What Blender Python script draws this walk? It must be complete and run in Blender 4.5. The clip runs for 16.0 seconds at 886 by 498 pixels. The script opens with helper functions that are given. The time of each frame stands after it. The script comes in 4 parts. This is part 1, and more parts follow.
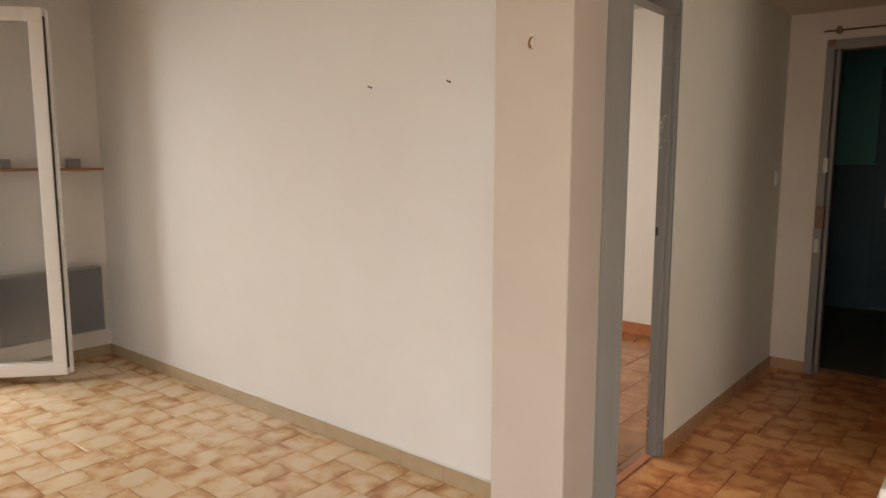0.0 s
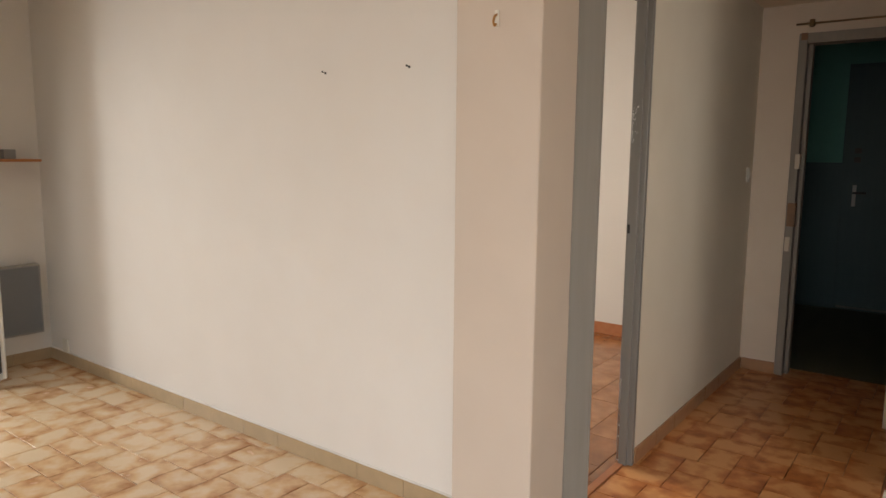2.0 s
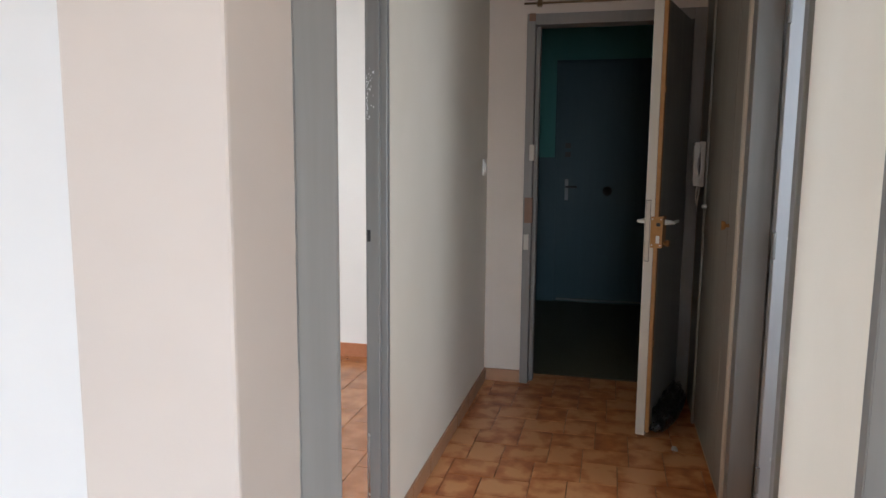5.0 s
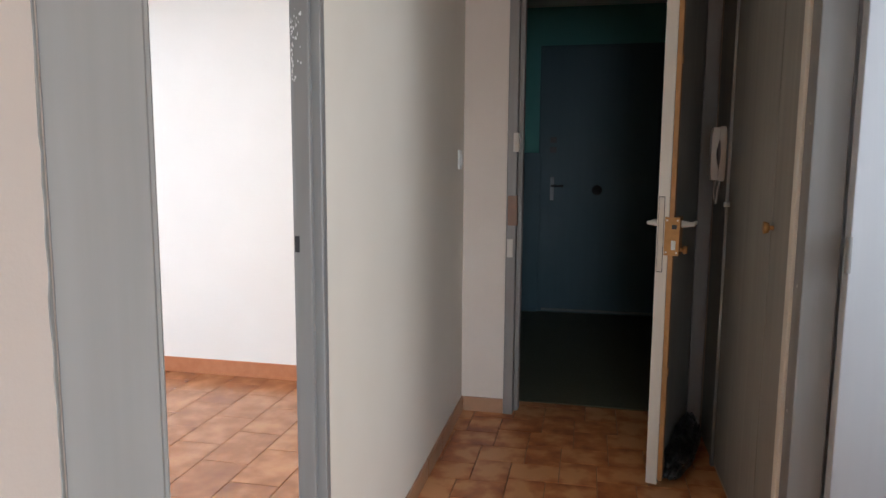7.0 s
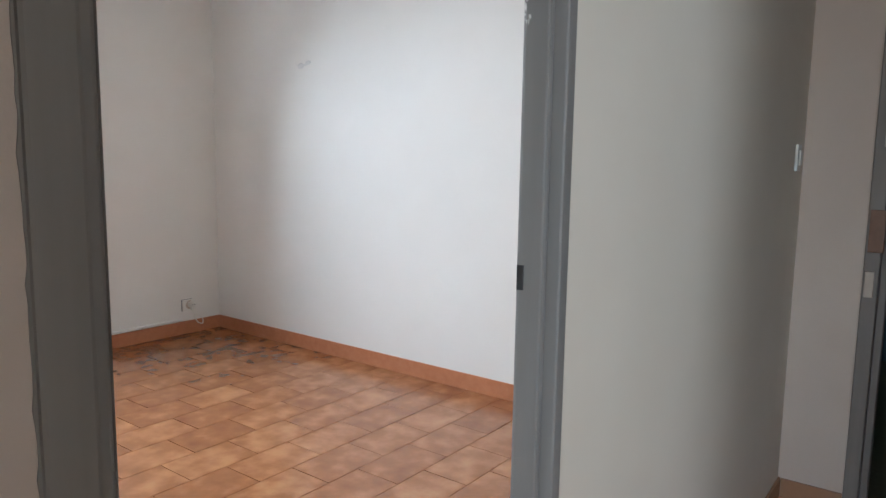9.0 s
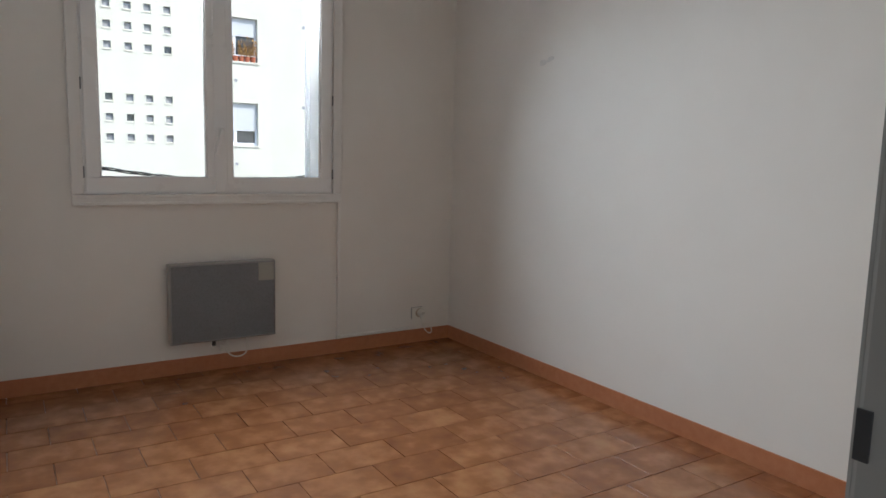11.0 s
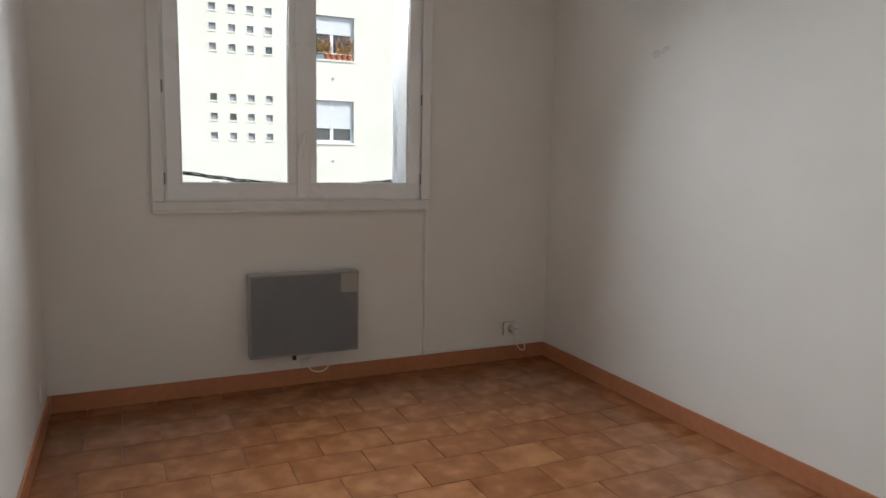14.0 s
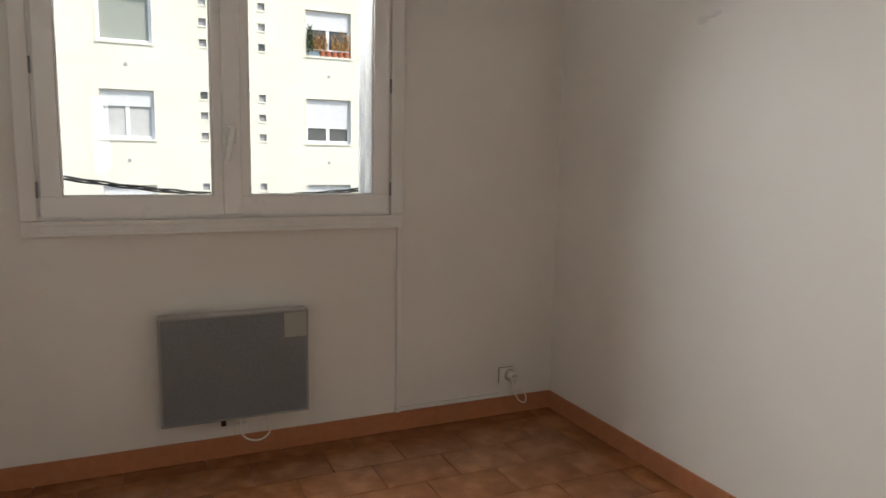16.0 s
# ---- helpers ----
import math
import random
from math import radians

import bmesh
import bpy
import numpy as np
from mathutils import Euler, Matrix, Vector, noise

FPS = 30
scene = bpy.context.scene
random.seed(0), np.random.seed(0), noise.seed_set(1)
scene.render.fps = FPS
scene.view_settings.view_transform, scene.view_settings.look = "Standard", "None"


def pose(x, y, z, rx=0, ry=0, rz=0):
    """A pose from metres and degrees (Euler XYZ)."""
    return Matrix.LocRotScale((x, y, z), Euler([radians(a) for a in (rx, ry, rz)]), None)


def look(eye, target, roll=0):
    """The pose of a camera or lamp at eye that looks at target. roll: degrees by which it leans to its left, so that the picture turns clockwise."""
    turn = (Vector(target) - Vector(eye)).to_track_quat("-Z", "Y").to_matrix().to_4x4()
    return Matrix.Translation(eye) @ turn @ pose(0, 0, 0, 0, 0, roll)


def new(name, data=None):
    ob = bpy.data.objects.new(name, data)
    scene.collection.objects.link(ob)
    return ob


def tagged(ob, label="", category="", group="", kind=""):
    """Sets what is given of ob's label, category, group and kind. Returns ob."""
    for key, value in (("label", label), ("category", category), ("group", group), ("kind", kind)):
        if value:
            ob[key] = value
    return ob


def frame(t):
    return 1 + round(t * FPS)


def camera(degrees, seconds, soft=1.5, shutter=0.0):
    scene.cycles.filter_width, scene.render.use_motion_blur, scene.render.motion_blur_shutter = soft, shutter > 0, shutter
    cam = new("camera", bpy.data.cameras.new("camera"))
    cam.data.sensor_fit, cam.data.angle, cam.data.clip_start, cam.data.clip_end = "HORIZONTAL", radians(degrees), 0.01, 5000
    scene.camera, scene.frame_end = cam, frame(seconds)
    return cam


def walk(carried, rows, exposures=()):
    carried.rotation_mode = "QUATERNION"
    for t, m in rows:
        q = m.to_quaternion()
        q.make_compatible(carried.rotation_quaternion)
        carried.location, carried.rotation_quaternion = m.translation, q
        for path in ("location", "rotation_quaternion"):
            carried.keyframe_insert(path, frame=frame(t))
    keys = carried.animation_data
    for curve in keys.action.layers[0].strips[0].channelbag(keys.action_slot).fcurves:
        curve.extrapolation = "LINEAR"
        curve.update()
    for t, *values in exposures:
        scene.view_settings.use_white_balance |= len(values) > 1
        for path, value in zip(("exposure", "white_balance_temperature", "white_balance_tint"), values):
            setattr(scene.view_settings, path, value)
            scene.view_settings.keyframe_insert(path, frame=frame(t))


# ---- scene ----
# camera: seconds, x, y, z, pitch, heading, roll
cam = camera(65.48, 16.0)
ROWS = [
    (0, 1.181, -2.195, 1.402, -7.61, 39.60, 0.08),
    (0.5, 1.164, -2.167, 1.404, -7.76, 38.25, 0.25),
    (1, 1.144, -2.126, 1.398, -7.83, 37.39, 0.44),
    (1.5, 1.112, -2.075, 1.389, -7.81, 37.13, 0.48),
    (2, 1.081, -2.020, 1.381, -7.85, 36.92, 0.53),
    (2.5, 1.004, -1.958, 1.365, -7.81, 34.01, 0.58),
    (3, 0.923, -1.881, 1.349, -7.63, 25.96, 0.44),
    (3.5, 0.850, -1.741, 1.338, -7.64, 20.60, 0.34),
    (4, 0.794, -1.579, 1.335, -7.56, 17.48, 0.28),
    (4.5, 0.741, -1.428, 1.328, -7.59, 15.15, 0.42),
    (7, 0.601, -0.661, 1.261, -7.23, 11.84, 0.39),
    (7.5, 0.573, -0.510, 1.246, -7.26, 16.05, 0.46),
    (8, 0.557, -0.336, 1.249, -7.20, 22.70, 0.51),
    (8.5, 0.536, -0.203, 1.248, -7.24, 30.51, 0.71),
    (9, 0.465, -0.066, 1.240, -7.25, 36.88, 0.89),
    (9.5, 0.388, 0.069, 1.233, -7.21, 42.53, 1.15),
    (10, 0.318, 0.182, 1.227, -7.13, 48.44, 1.29),
    (12.5, 0.002, 0.375, 1.307, -7.90, 63.80, 1.36),
    (13, -0.037, 0.389, 1.306, -7.91, 64.40, 1.31),
    (13.5, -0.065, 0.418, 1.302, -7.85, 64.91, 1.26),
    (14, -0.127, 0.486, 1.301, -7.88, 65.25, 1.22),
    (14.5, -0.244, 0.596, 1.306, -7.78, 65.64, 1.21),
    (15, -0.413, 0.699, 1.297, -7.78, 66.03, 1.31),
    (15.5, -0.642, 0.814, 1.289, -7.88, 66.19, 1.21),
    (16, -0.905, 0.981, 1.308, -7.83, 65.66, 1.07),
]
EXPO = [(0.0, 1.43, 8050, 15), (2.0, 1.48, 7900, 14), (2.5, 1.52, 7750, 14), (3.0, 1.70, 7350, 12), (3.5, 1.90, 7050, 11), (4.0, 2.02, 6600, 10), (4.5, 2.08, 5950, 9),
        (7.0, 2.42, 6000, 11), (8.0, 2.10, 5700, 7), (9.0, 1.93, 5650, 6), (9.5, 1.68, 5800, 6), (10.0, 1.20, 6050, 7), (12.5, 0.95, 5950, 7), (14.5, 1.0, 6450, 8), (16.0, 1.05, 6750, 8)]
walk(cam, [(t, pose(x, y, z, 90 + pitch, 0, heading) @ pose(0, 0, 0, 0, 0, roll)) for t, x, y, z, pitch, heading, roll in ROWS], EXPO)

# ---------------------------------------------------------------- light
world = bpy.data.worlds.new("world")
scene.world = world
world.use_nodes = True
wn = world.node_tree.nodes
sky = wn.new("ShaderNodeTexSky")
sky.sky_type, sky.sun_disc = "NISHITA", False
SUN_EL, SUN_AZ = 46, 38     # degrees above the horizon, and from +x towards +y
sky.sun_elevation, sky.sun_rotation = radians(SUN_EL), radians(90 - SUN_AZ)
wn["Background"].inputs["Strength"].default_value = 0.15
world.node_tree.links.new(sky.outputs[0], wn["Background"].inputs["Color"])


def lamp(name, kind, energy, m, colour=(1, 1, 1), size=(1, 1)):
    data = bpy.data.lights.new(name, kind)
    data.energy, data.color = energy, colour
    if kind == "AREA":
        data.shape, data.size, data.size_y = "RECTANGLE", *size
    ob = new(name, data)
    ob.matrix_world = m
    return ob


sun_dir = Vector((math.cos(radians(SUN_EL)) * math.cos(radians(SUN_AZ)), math.cos(radians(SUN_EL)) * math.sin(radians(SUN_AZ)), math.sin(radians(SUN_EL))))
sun = lamp("sun", "SUN", 2.0, look(sun_dir * 40, (0, 0, 0)), (1, 0.95, 0.87))
sun.data.angle = radians(0.5)
# daylight in the openings of the living room that stay out of sight
west_light = lamp("window_light_west", "AREA", 15.0, look((-4.10, -1.55, 1.38), (-1.2, -1.25, -0.45)), (0.80, 0.90, 1.0), (1.15, 1.9))
west_light.data.spread = radians(145)
south_light = lamp("window_light_south", "AREA", 20.5, look((2.28, -4.50, 1.25), (1.7, 0, -1.15)), (0.86, 0.92, 1.0), (3.2, 1.6))
south_light.data.spread = radians(110)
lamp("window_light_washroom", "AREA", 2.8, look((2.24, 0.72, 1.45), (0, 1.0, 1.0)), (0.86, 0.93, 1.0), (0.45, 0.9))
# daylight in the upper part of the bedroom window, above what is seen of it
bedroom_light = lamp("window_light_bedroom", "AREA", 21.0, look((-3.94, 1.35, 2.27), (-0.9, 1.45, 0.45)), (0.90, 0.95, 1.0), (1.3, 0.26))
bedroom_light.data.spread = radians(104)     # the deep reveal keeps it off the wall beside the window

# ---------------------------------------------------------------- materials


class Mat:
    """A small builder for node materials."""

    def __init__(self, name, rough=0.6, metal=0.0, spec=0.5):
        self.m = bpy.data.materials.new(name)
        self.m.use_nodes = True
        self.t = self.m.node_tree
        self.b = self.t.nodes["Principled BSDF"]
        self.b.inputs["Roughness"].default_value = rough
        self.b.inputs["Metallic"].default_value = metal
        self.b.inputs["Specular IOR Level"].default_value = spec
        self.pos = self.n("ShaderNodeNewGeometry").outputs["Position"]

    def n(self, kind, **values):
        node = self.t.nodes.new(kind)
        for key, value in values.items():
            node.inputs[key.replace("_", " ")].default_value = value
        return node

    def link(self, a, b):
        self.t.links.new(a, b)

    def noise(self, scale, detail=4.0, rough=0.55, vec=None, stretch=None):
        node = self.n("ShaderNodeTexNoise", Scale=scale, Detail=detail, Roughness=rough)
        source = vec or self.pos
        if stretch:
            mp = self.n("ShaderNodeMapping", Scale=stretch)
            self.link(source, mp.inputs["Vector"])
            source = mp.outputs[0]
        self.link(source, node.inputs["Vector"])
        return node.outputs["Fac"]

    def ramp(self, fac, *stops):
        node = self.n("ShaderNodeValToRGB")
        e = node.color_ramp.elements
        while len(e) < len(stops):
            e.new(0.5)
        for el, (p, c) in zip(e, stops):
            el.position, el.color = p, (*c, 1)
        self.link(fac, node.inputs[0])
        return node.outputs[0]

    def mix(self, fac, a, b, mode="MIX"):
        node = self.t.nodes.new("ShaderNodeMix")
        node.data_type, node.blend_type = "RGBA", mode
        for sock, v in ((node.inputs["Factor"], fac), (node.inputs["A"], a), (node.inputs["B"], b)):
            if isinstance(v, (int, float)):
                sock.default_value = v
            elif isinstance(v, tuple):
                sock.default_value = (*v, 1)
            else:
                self.link(v, sock)
        return node.outputs["Result"]

    def math(self, op, a, b=0.0):
        node = self.t.nodes.new("ShaderNodeMath")
        node.operation = op
        for sock, v in zip(node.inputs, (a, b)):
            if isinstance(v, (int, float)):
                sock.default_value = v
            else:
                self.link(v, sock)
        return node.outputs[0]

    def colour(self, c):
        if isinstance(c, tuple):
            self.b.inputs["Base Color"].default_value = (*c, 1)
        else:
            self.link(c, self.b.inputs["Base Color"])
        return self

    def rough(self, fac, lo, hi):
        mr = self.n("ShaderNodeMapRange", To_Min=lo, To_Max=hi)
        self.link(fac, mr.inputs["Value"])
        self.link(mr.outputs[0], self.b.inputs["Roughness"])
        return self

    def bump(self, fac, strength, dist=0.002):
        node = self.n("ShaderNodeBump", Strength=strength, Distance=dist)
        self.link(fac, node.inputs["Height"])
        self.link(node.outputs[0], self.b.inputs["Normal"])
        return self


def painted_wall(name, base, dirt, bump=0.25):
    k = Mat(name, 0.75, spec=0.3)
    big, mid, fine = k.noise(0.9, 3), k.noise(7, 5), k.noise(230, 3)
    c = k.mix(k.ramp(big, (0.35, (0, 0, 0)), (0.75, (1, 1, 1))), base, dirt)
    c = k.mix(k.math("MULTIPLY", k.ramp(mid, (0.45, (0, 0, 0)), (0.8, (1, 1, 1))), 0.25), c, dirt)
    roller = k.math("ADD", k.math("MULTIPLY", fine, 0.5), k.math("MULTIPLY", k.noise(45, 3), 0.6))
    return k.colour(c).rough(mid, 0.65, 0.85).bump(roller, bump, 0.0015).m


def gloss_paint(name, base, worn, rough=0.38, streak=(1, 1, 0.06)):
    k = Mat(name, rough)
    n1 = k.noise(26, 4, stretch=streak)
    n2 = k.noise(3.2, 4)
    c = k.mix(k.ramp(n1, (0.3, (0, 0, 0)), (0.75, (1, 1, 1))), base, worn)
    c = k.mix(k.math("MULTIPLY", n2, 0.3), c, tuple(v * 0.75 for v in base))
    return k.colour(c).rough(n2, rough - 0.1, rough + 0.15).bump(k.noise(60, 3, stretch=streak), 0.25, 0.001).m


def plain(name, c, rough=0.5, metal=0.0, vary=0.12, scale=20):
    k = Mat(name, rough, metal)
    n1 = k.noise(scale, 4)
    return k.colour(k.mix(n1, tuple(v * (1 - vary) for v in c), tuple(min(1, v * (1 + vary)) for v in c))).rough(k.noise(scale * 3, 3), max(0.05, rough - 0.1), rough + 0.1).bump(k.noise(scale * 9, 3), 0.1, 0.0006).m


def tile_mat(name, pale, mid, dark, edge, rough, base=0.0, clouds=2.1, spread=0.45):
    """Fired tile: a pale cloudy heart, browner towards its rim, each tile of its own tone."""
    k = Mat(name, rough)
    rnd = k.math("FRACT", k.math("ADD", k.n("ShaderNodeObjectInfo").outputs["Random"], k.n("ShaderNodeNewGeometry").outputs["Random Per Island"]))
    co = k.n("ShaderNodeTexCoord").outputs["UV"]      # 0 to 1 across each tile
    sep = k.n("ShaderNodeSeparateXYZ")
    k.link(co, sep.inputs[0])
    ex = k.math("ABSOLUTE", k.math("SUBTRACT", k.math("MULTIPLY", sep.outputs[0], 2.0), 1.0))
    ey = k.math("ABSOLUTE", k.math("SUBTRACT", k.math("MULTIPLY", sep.outputs[1], 2.0), 1.0))
    rim = k.math("MAXIMUM", ex, ey)
    shift = k.n("ShaderNodeCombineXYZ")
    k.link(k.math("MULTIPLY", rnd, 40.0), shift.inputs[0])
    k.link(k.math("MULTIPLY", rnd, 23.0), shift.inputs[2])
    add = k.t.nodes.new("ShaderNodeVectorMath")
    k.link(k.pos, add.inputs[0])
    k.link(shift.outputs[0], add.inputs[1])
    cloud = k.noise(10, 3.5, 0.5, add.outputs[0])
    fine = k.noise(60, 4, 0.6, add.outputs[0])
    reach = k.math("ADD", k.math("MULTIPLY", rim, edge), k.math("MULTIPLY", k.math("SUBTRACT", cloud, 0.5), clouds))
    c = k.ramp(k.math("ADD", reach, k.math("ADD", base, k.math("MULTIPLY", k.math("SUBTRACT", rnd, 0.5), spread))), (0.1, pale), (0.5, mid), (0.95, dark))
    c = k.mix(k.math("MULTIPLY", fine, 0.18), c, mid)
    return k.colour(c).rough(cloud, rough - 0.08, rough + 0.14).bump(k.math("ADD", k.math("MULTIPLY", cloud, 0.7), k.math("MULTIPLY", fine, 0.12)), 0.3, 0.002).m


M = {}
M["wall"] = painted_wall("white wall paint", (0.82, 0.81, 0.80), (0.775, 0.755, 0.735))
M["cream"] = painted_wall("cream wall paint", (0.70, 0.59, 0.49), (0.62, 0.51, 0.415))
M["hallwall"] = painted_wall("warm white wall paint", (0.80, 0.735, 0.63), (0.73, 0.66, 0.55))
M["bedwall"] = painted_wall("bedroom wall paint", (0.82, 0.80, 0.765), (0.76, 0.735, 0.695))
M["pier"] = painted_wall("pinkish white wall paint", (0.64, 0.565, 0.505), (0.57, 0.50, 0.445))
M["ceiling"] = painted_wall("ceiling paint", (0.80, 0.78, 0.75), (0.72, 0.69, 0.64))
M["grey"] = gloss_paint("grey gloss paint", (0.225, 0.215, 0.202), (0.27, 0.26, 0.245))
M["ceiling_warm"] = painted_wall("yellowed ceiling paint", (0.76, 0.68, 0.56), (0.70, 0.61, 0.49))
M["closet"] = gloss_paint("grey closet paint", (0.25, 0.235, 0.205), (0.32, 0.30, 0.255), 0.5, (1, 1, 0.03))
M["frame_brown"] = gloss_paint("worn brown-grey frame paint", (0.215, 0.185, 0.16), (0.27, 0.235, 0.20), 0.5)
M["batten"] = gloss_paint("cream gloss paint", (0.74, 0.67, 0.56), (0.66, 0.59, 0.49))
M["palewood"] = gloss_paint("pale grey door paint", (0.52, 0.53, 0.545), (0.48, 0.49, 0.50))
M["whitedoor"] = gloss_paint("white door paint", (0.74, 0.76, 0.78), (0.70, 0.72, 0.74), 0.3)
M["pvc"] = plain("white window plastic", (0.86, 0.86, 0.86), 0.3, vary=0.03, scale=1.5)
M["casing"] = gloss_paint("white casing paint", (0.85, 0.84, 0.82), (0.80, 0.78, 0.75), 0.4)
M["tile_living"] = tile_mat("cream tile", (0.76, 0.60, 0.415), (0.68, 0.435, 0.245), (0.41, 0.18, 0.07), 0.56, 0.20, -0.02, 1.9)
M["tile_hall"] = tile_mat("brown-edged tile", (0.72, 0.355, 0.15), (0.54, 0.19, 0.058), (0.33, 0.09, 0.027), 0.46, 0.30, 0.02, 2.5)
M["tile_bed"] = tile_mat("terracotta tile", (0.38, 0.174, 0.070), (0.255, 0.094, 0.032), (0.165, 0.053, 0.018), 0.16, 0.16, 0.36, 1.35, 0.26)
M["tile_bed"].node_tree.nodes["Principled BSDF"].inputs["Specular IOR Level"].default_value = 0.85
M["grout"] = plain("worn grout", (0.31, 0.18, 0.10), 0.8, vary=0.3, scale=60)
M["grout_bed"] = plain("brown worn grout", (0.22, 0.095, 0.042), 0.6, vary=0.25, scale=30)
M["grout_tan"] = plain("tan worn grout", (0.30, 0.19, 0.115), 0.7, vary=0.35, scale=9)
M["skirt_living"] = plain("beige skirting tile", (0.47, 0.36, 0.235), 0.35, vary=0.15, scale=14)
M["skirt_hall"] = plain("brown skirting tile", (0.40, 0.215, 0.115), 0.35, vary=0.18, scale=14)
M["skirt_bed"] = gloss_paint("terracotta skirting paint", (0.45, 0.17, 0.075), (0.52, 0.22, 0.11), 0.42, (1, 1, 1))
M["heater"] = plain("grey heater enamel", (0.34, 0.34, 0.345), 0.45, vary=0.05)
M["heater_dark"] = plain("heater hinge grey", (0.235, 0.245, 0.26), 0.5, vary=0.1)
M["heater_edge"] = plain("heater rim enamel", (0.30, 0.305, 0.31), 0.4, vary=0.05)
M["heater_side"] = plain("pale heater side enamel", (0.44, 0.44, 0.42), 0.4, vary=0.05)
M["heater_cover"] = plain("heater cover plastic", (0.37, 0.37, 0.335), 0.45, vary=0.06)
k = Mat("perforated heater sheet", 0.5)
cell = k.n("ShaderNodeTexVoronoi", Scale=210.0, Randomness=0.55)
k.link(k.pos, cell.inputs["Vector"])
holes = k.ramp(cell.outputs["Distance"], (0.18, (0.7, 0.7, 0.7)), (0.5, (0, 0, 0)))
sheet = k.mix(k.noise(5, 3), (0.18, 0.197, 0.222), (0.225, 0.242, 0.265))
sheet = k.mix(k.math("MULTIPLY", k.noise(40, 4), 0.35), sheet, (0.17, 0.175, 0.19))
M["grille"] = k.colour(k.mix(holes, sheet, (0.09, 0.095, 0.11))).bump(cell.outputs["Distance"], 0.35, 0.001).m
M["plastic"] = plain("white plastic", (0.76, 0.75, 0.70), 0.35, vary=0.05)
M["handset"] = plain("cream handset plastic", (0.60, 0.52, 0.43), 0.35, vary=0.05)
M["beige"] = plain("yellowed plastic", (0.52, 0.44, 0.35), 0.4, vary=0.06)
M["brass"] = plain("worn brass", (0.42, 0.21, 0.065), 0.45, 0.35, vary=0.25, scale=40)
M["rodmetal"] = plain("tarnished brass", (0.30, 0.20, 0.11), 0.35, 0.8, vary=0.2)
M["chrome"] = plain("bright metal", (0.7, 0.7, 0.7), 0.25, 1.0, vary=0.08)
M["black"] = plain("black rubber", (0.015, 0.015, 0.015), 0.5)
M["darkmetal"] = plain("dark metal", (0.05, 0.05, 0.05), 0.45, 0.5)
M["keep"] = plain("brown varnished keep", (0.20, 0.095, 0.045), 0.45, vary=0.25, scale=40)
M["teal"] = painted_wall("teal landing paint", (0.11, 0.30, 0.255), (0.095, 0.265, 0.225))
M["navy"] = gloss_paint("navy landing paint", (0.025, 0.066, 0.078), (0.031, 0.077, 0.09), 0.5)
M["barpaint"] = plain("dull grey bar", (0.16, 0.17, 0.16), 0.7)
M["landing_floor"] = plain("dark landing floor", (0.13, 0.13, 0.08), 0.6, vary=0.3, scale=50)
M["shelfwood"] = plain("orange wood", (0.42, 0.16, 0.05), 0.45, vary=0.2, scale=30)
M["edgeplate"] = plain("painted lock plate", (0.60, 0.53, 0.43), 0.4, vary=0.15, scale=40)
M["strip"] = plain("orange wood strip", (0.42, 0.20, 0.06), 0.5, vary=0.25, scale=30)
M["facade"] = painted_wall("cream render", (0.77, 0.735, 0.62), (0.71, 0.675, 0.56), 0.5)
M["shutter"] = plain("white shutter", (0.75, 0.75, 0.74), 0.5, vary=0.04)
M["farglass"] = plain("dark far pane", (0.06, 0.07, 0.08), 0.12, vary=0.2, scale=3)
M["curtain"] = plain("grey-green curtain", (0.30, 0.32, 0.28), 0.8, vary=0.15, scale=8)
M["netcurtain"] = plain("pale net curtain", (0.50, 0.50, 0.48), 0.6, vary=0.2, scale=6)
M["terracotta"] = plain("terracotta pot", (0.45, 0.13, 0.06), 0.7)
M["dryleaf"] = plain("ochre foliage", (0.50, 0.27, 0.07), 0.7, vary=0.4)
M["planter"] = plain("grey-blue planter", (0.20, 0.27, 0.30), 0.6)
M["leaf"] = plain("green foliage", (0.06, 0.10, 0.03), 0.6, vary=0.4)
M["asphalt"] = plain("asphalt", (0.05, 0.05, 0.05), 0.85, vary=0.3, scale=30)
M["bag"] = plain("black plastic bag", (0.014, 0.014, 0.013), 0.28, vary=0.4, scale=30)
M["filler"] = plain("filler patch", (0.71, 0.70, 0.68), 0.8, vary=0.1)

k = Mat("window glass", 0.0)
k.t.nodes.remove(k.b)
tr, gl, mx = k.n("ShaderNodeBsdfTransparent"), k.n("ShaderNodeBsdfGlossy", Roughness=0.0), k.n("ShaderNodeMixShader")
fr = k.n("ShaderNodeFresnel", IOR=1.5)
k.link(fr.outputs[0], mx.inputs[0])
k.link(tr.outputs[0], mx.inputs[1])
k.link(gl.outputs[0], mx.inputs[2])
k.link(mx.outputs[0], k.t.nodes["Material Output"].inputs["Surface"])
M["glass"] = k.m

# ---------------------------------------------------------------- mesh helpers


def mesh_ob(name, bm, mat, smooth=False):
    me = bpy.data.meshes.new(name)
    bmesh.ops.recalc_face_normals(bm, faces=bm.faces)
    bm.to_mesh(me)
    bm.free()
    me.materials.append(mat)
    if smooth:
        for f in me.polygons:
            f.use_smooth = True
    return new(name, me)


def part(name, bm, mat, parent, label="", smooth=False):
    ob = mesh_ob(name, bm, mat, smooth)
    ob.parent = parent
    if label:
        ob["label"] = label
    return ob


def thing(name, m, label, category, group="", kind=""):
    ob = new(name)
    ob.empty_display_size = 0.1
    ob.matrix_world = m
    return tagged(ob, label, category, group, kind)


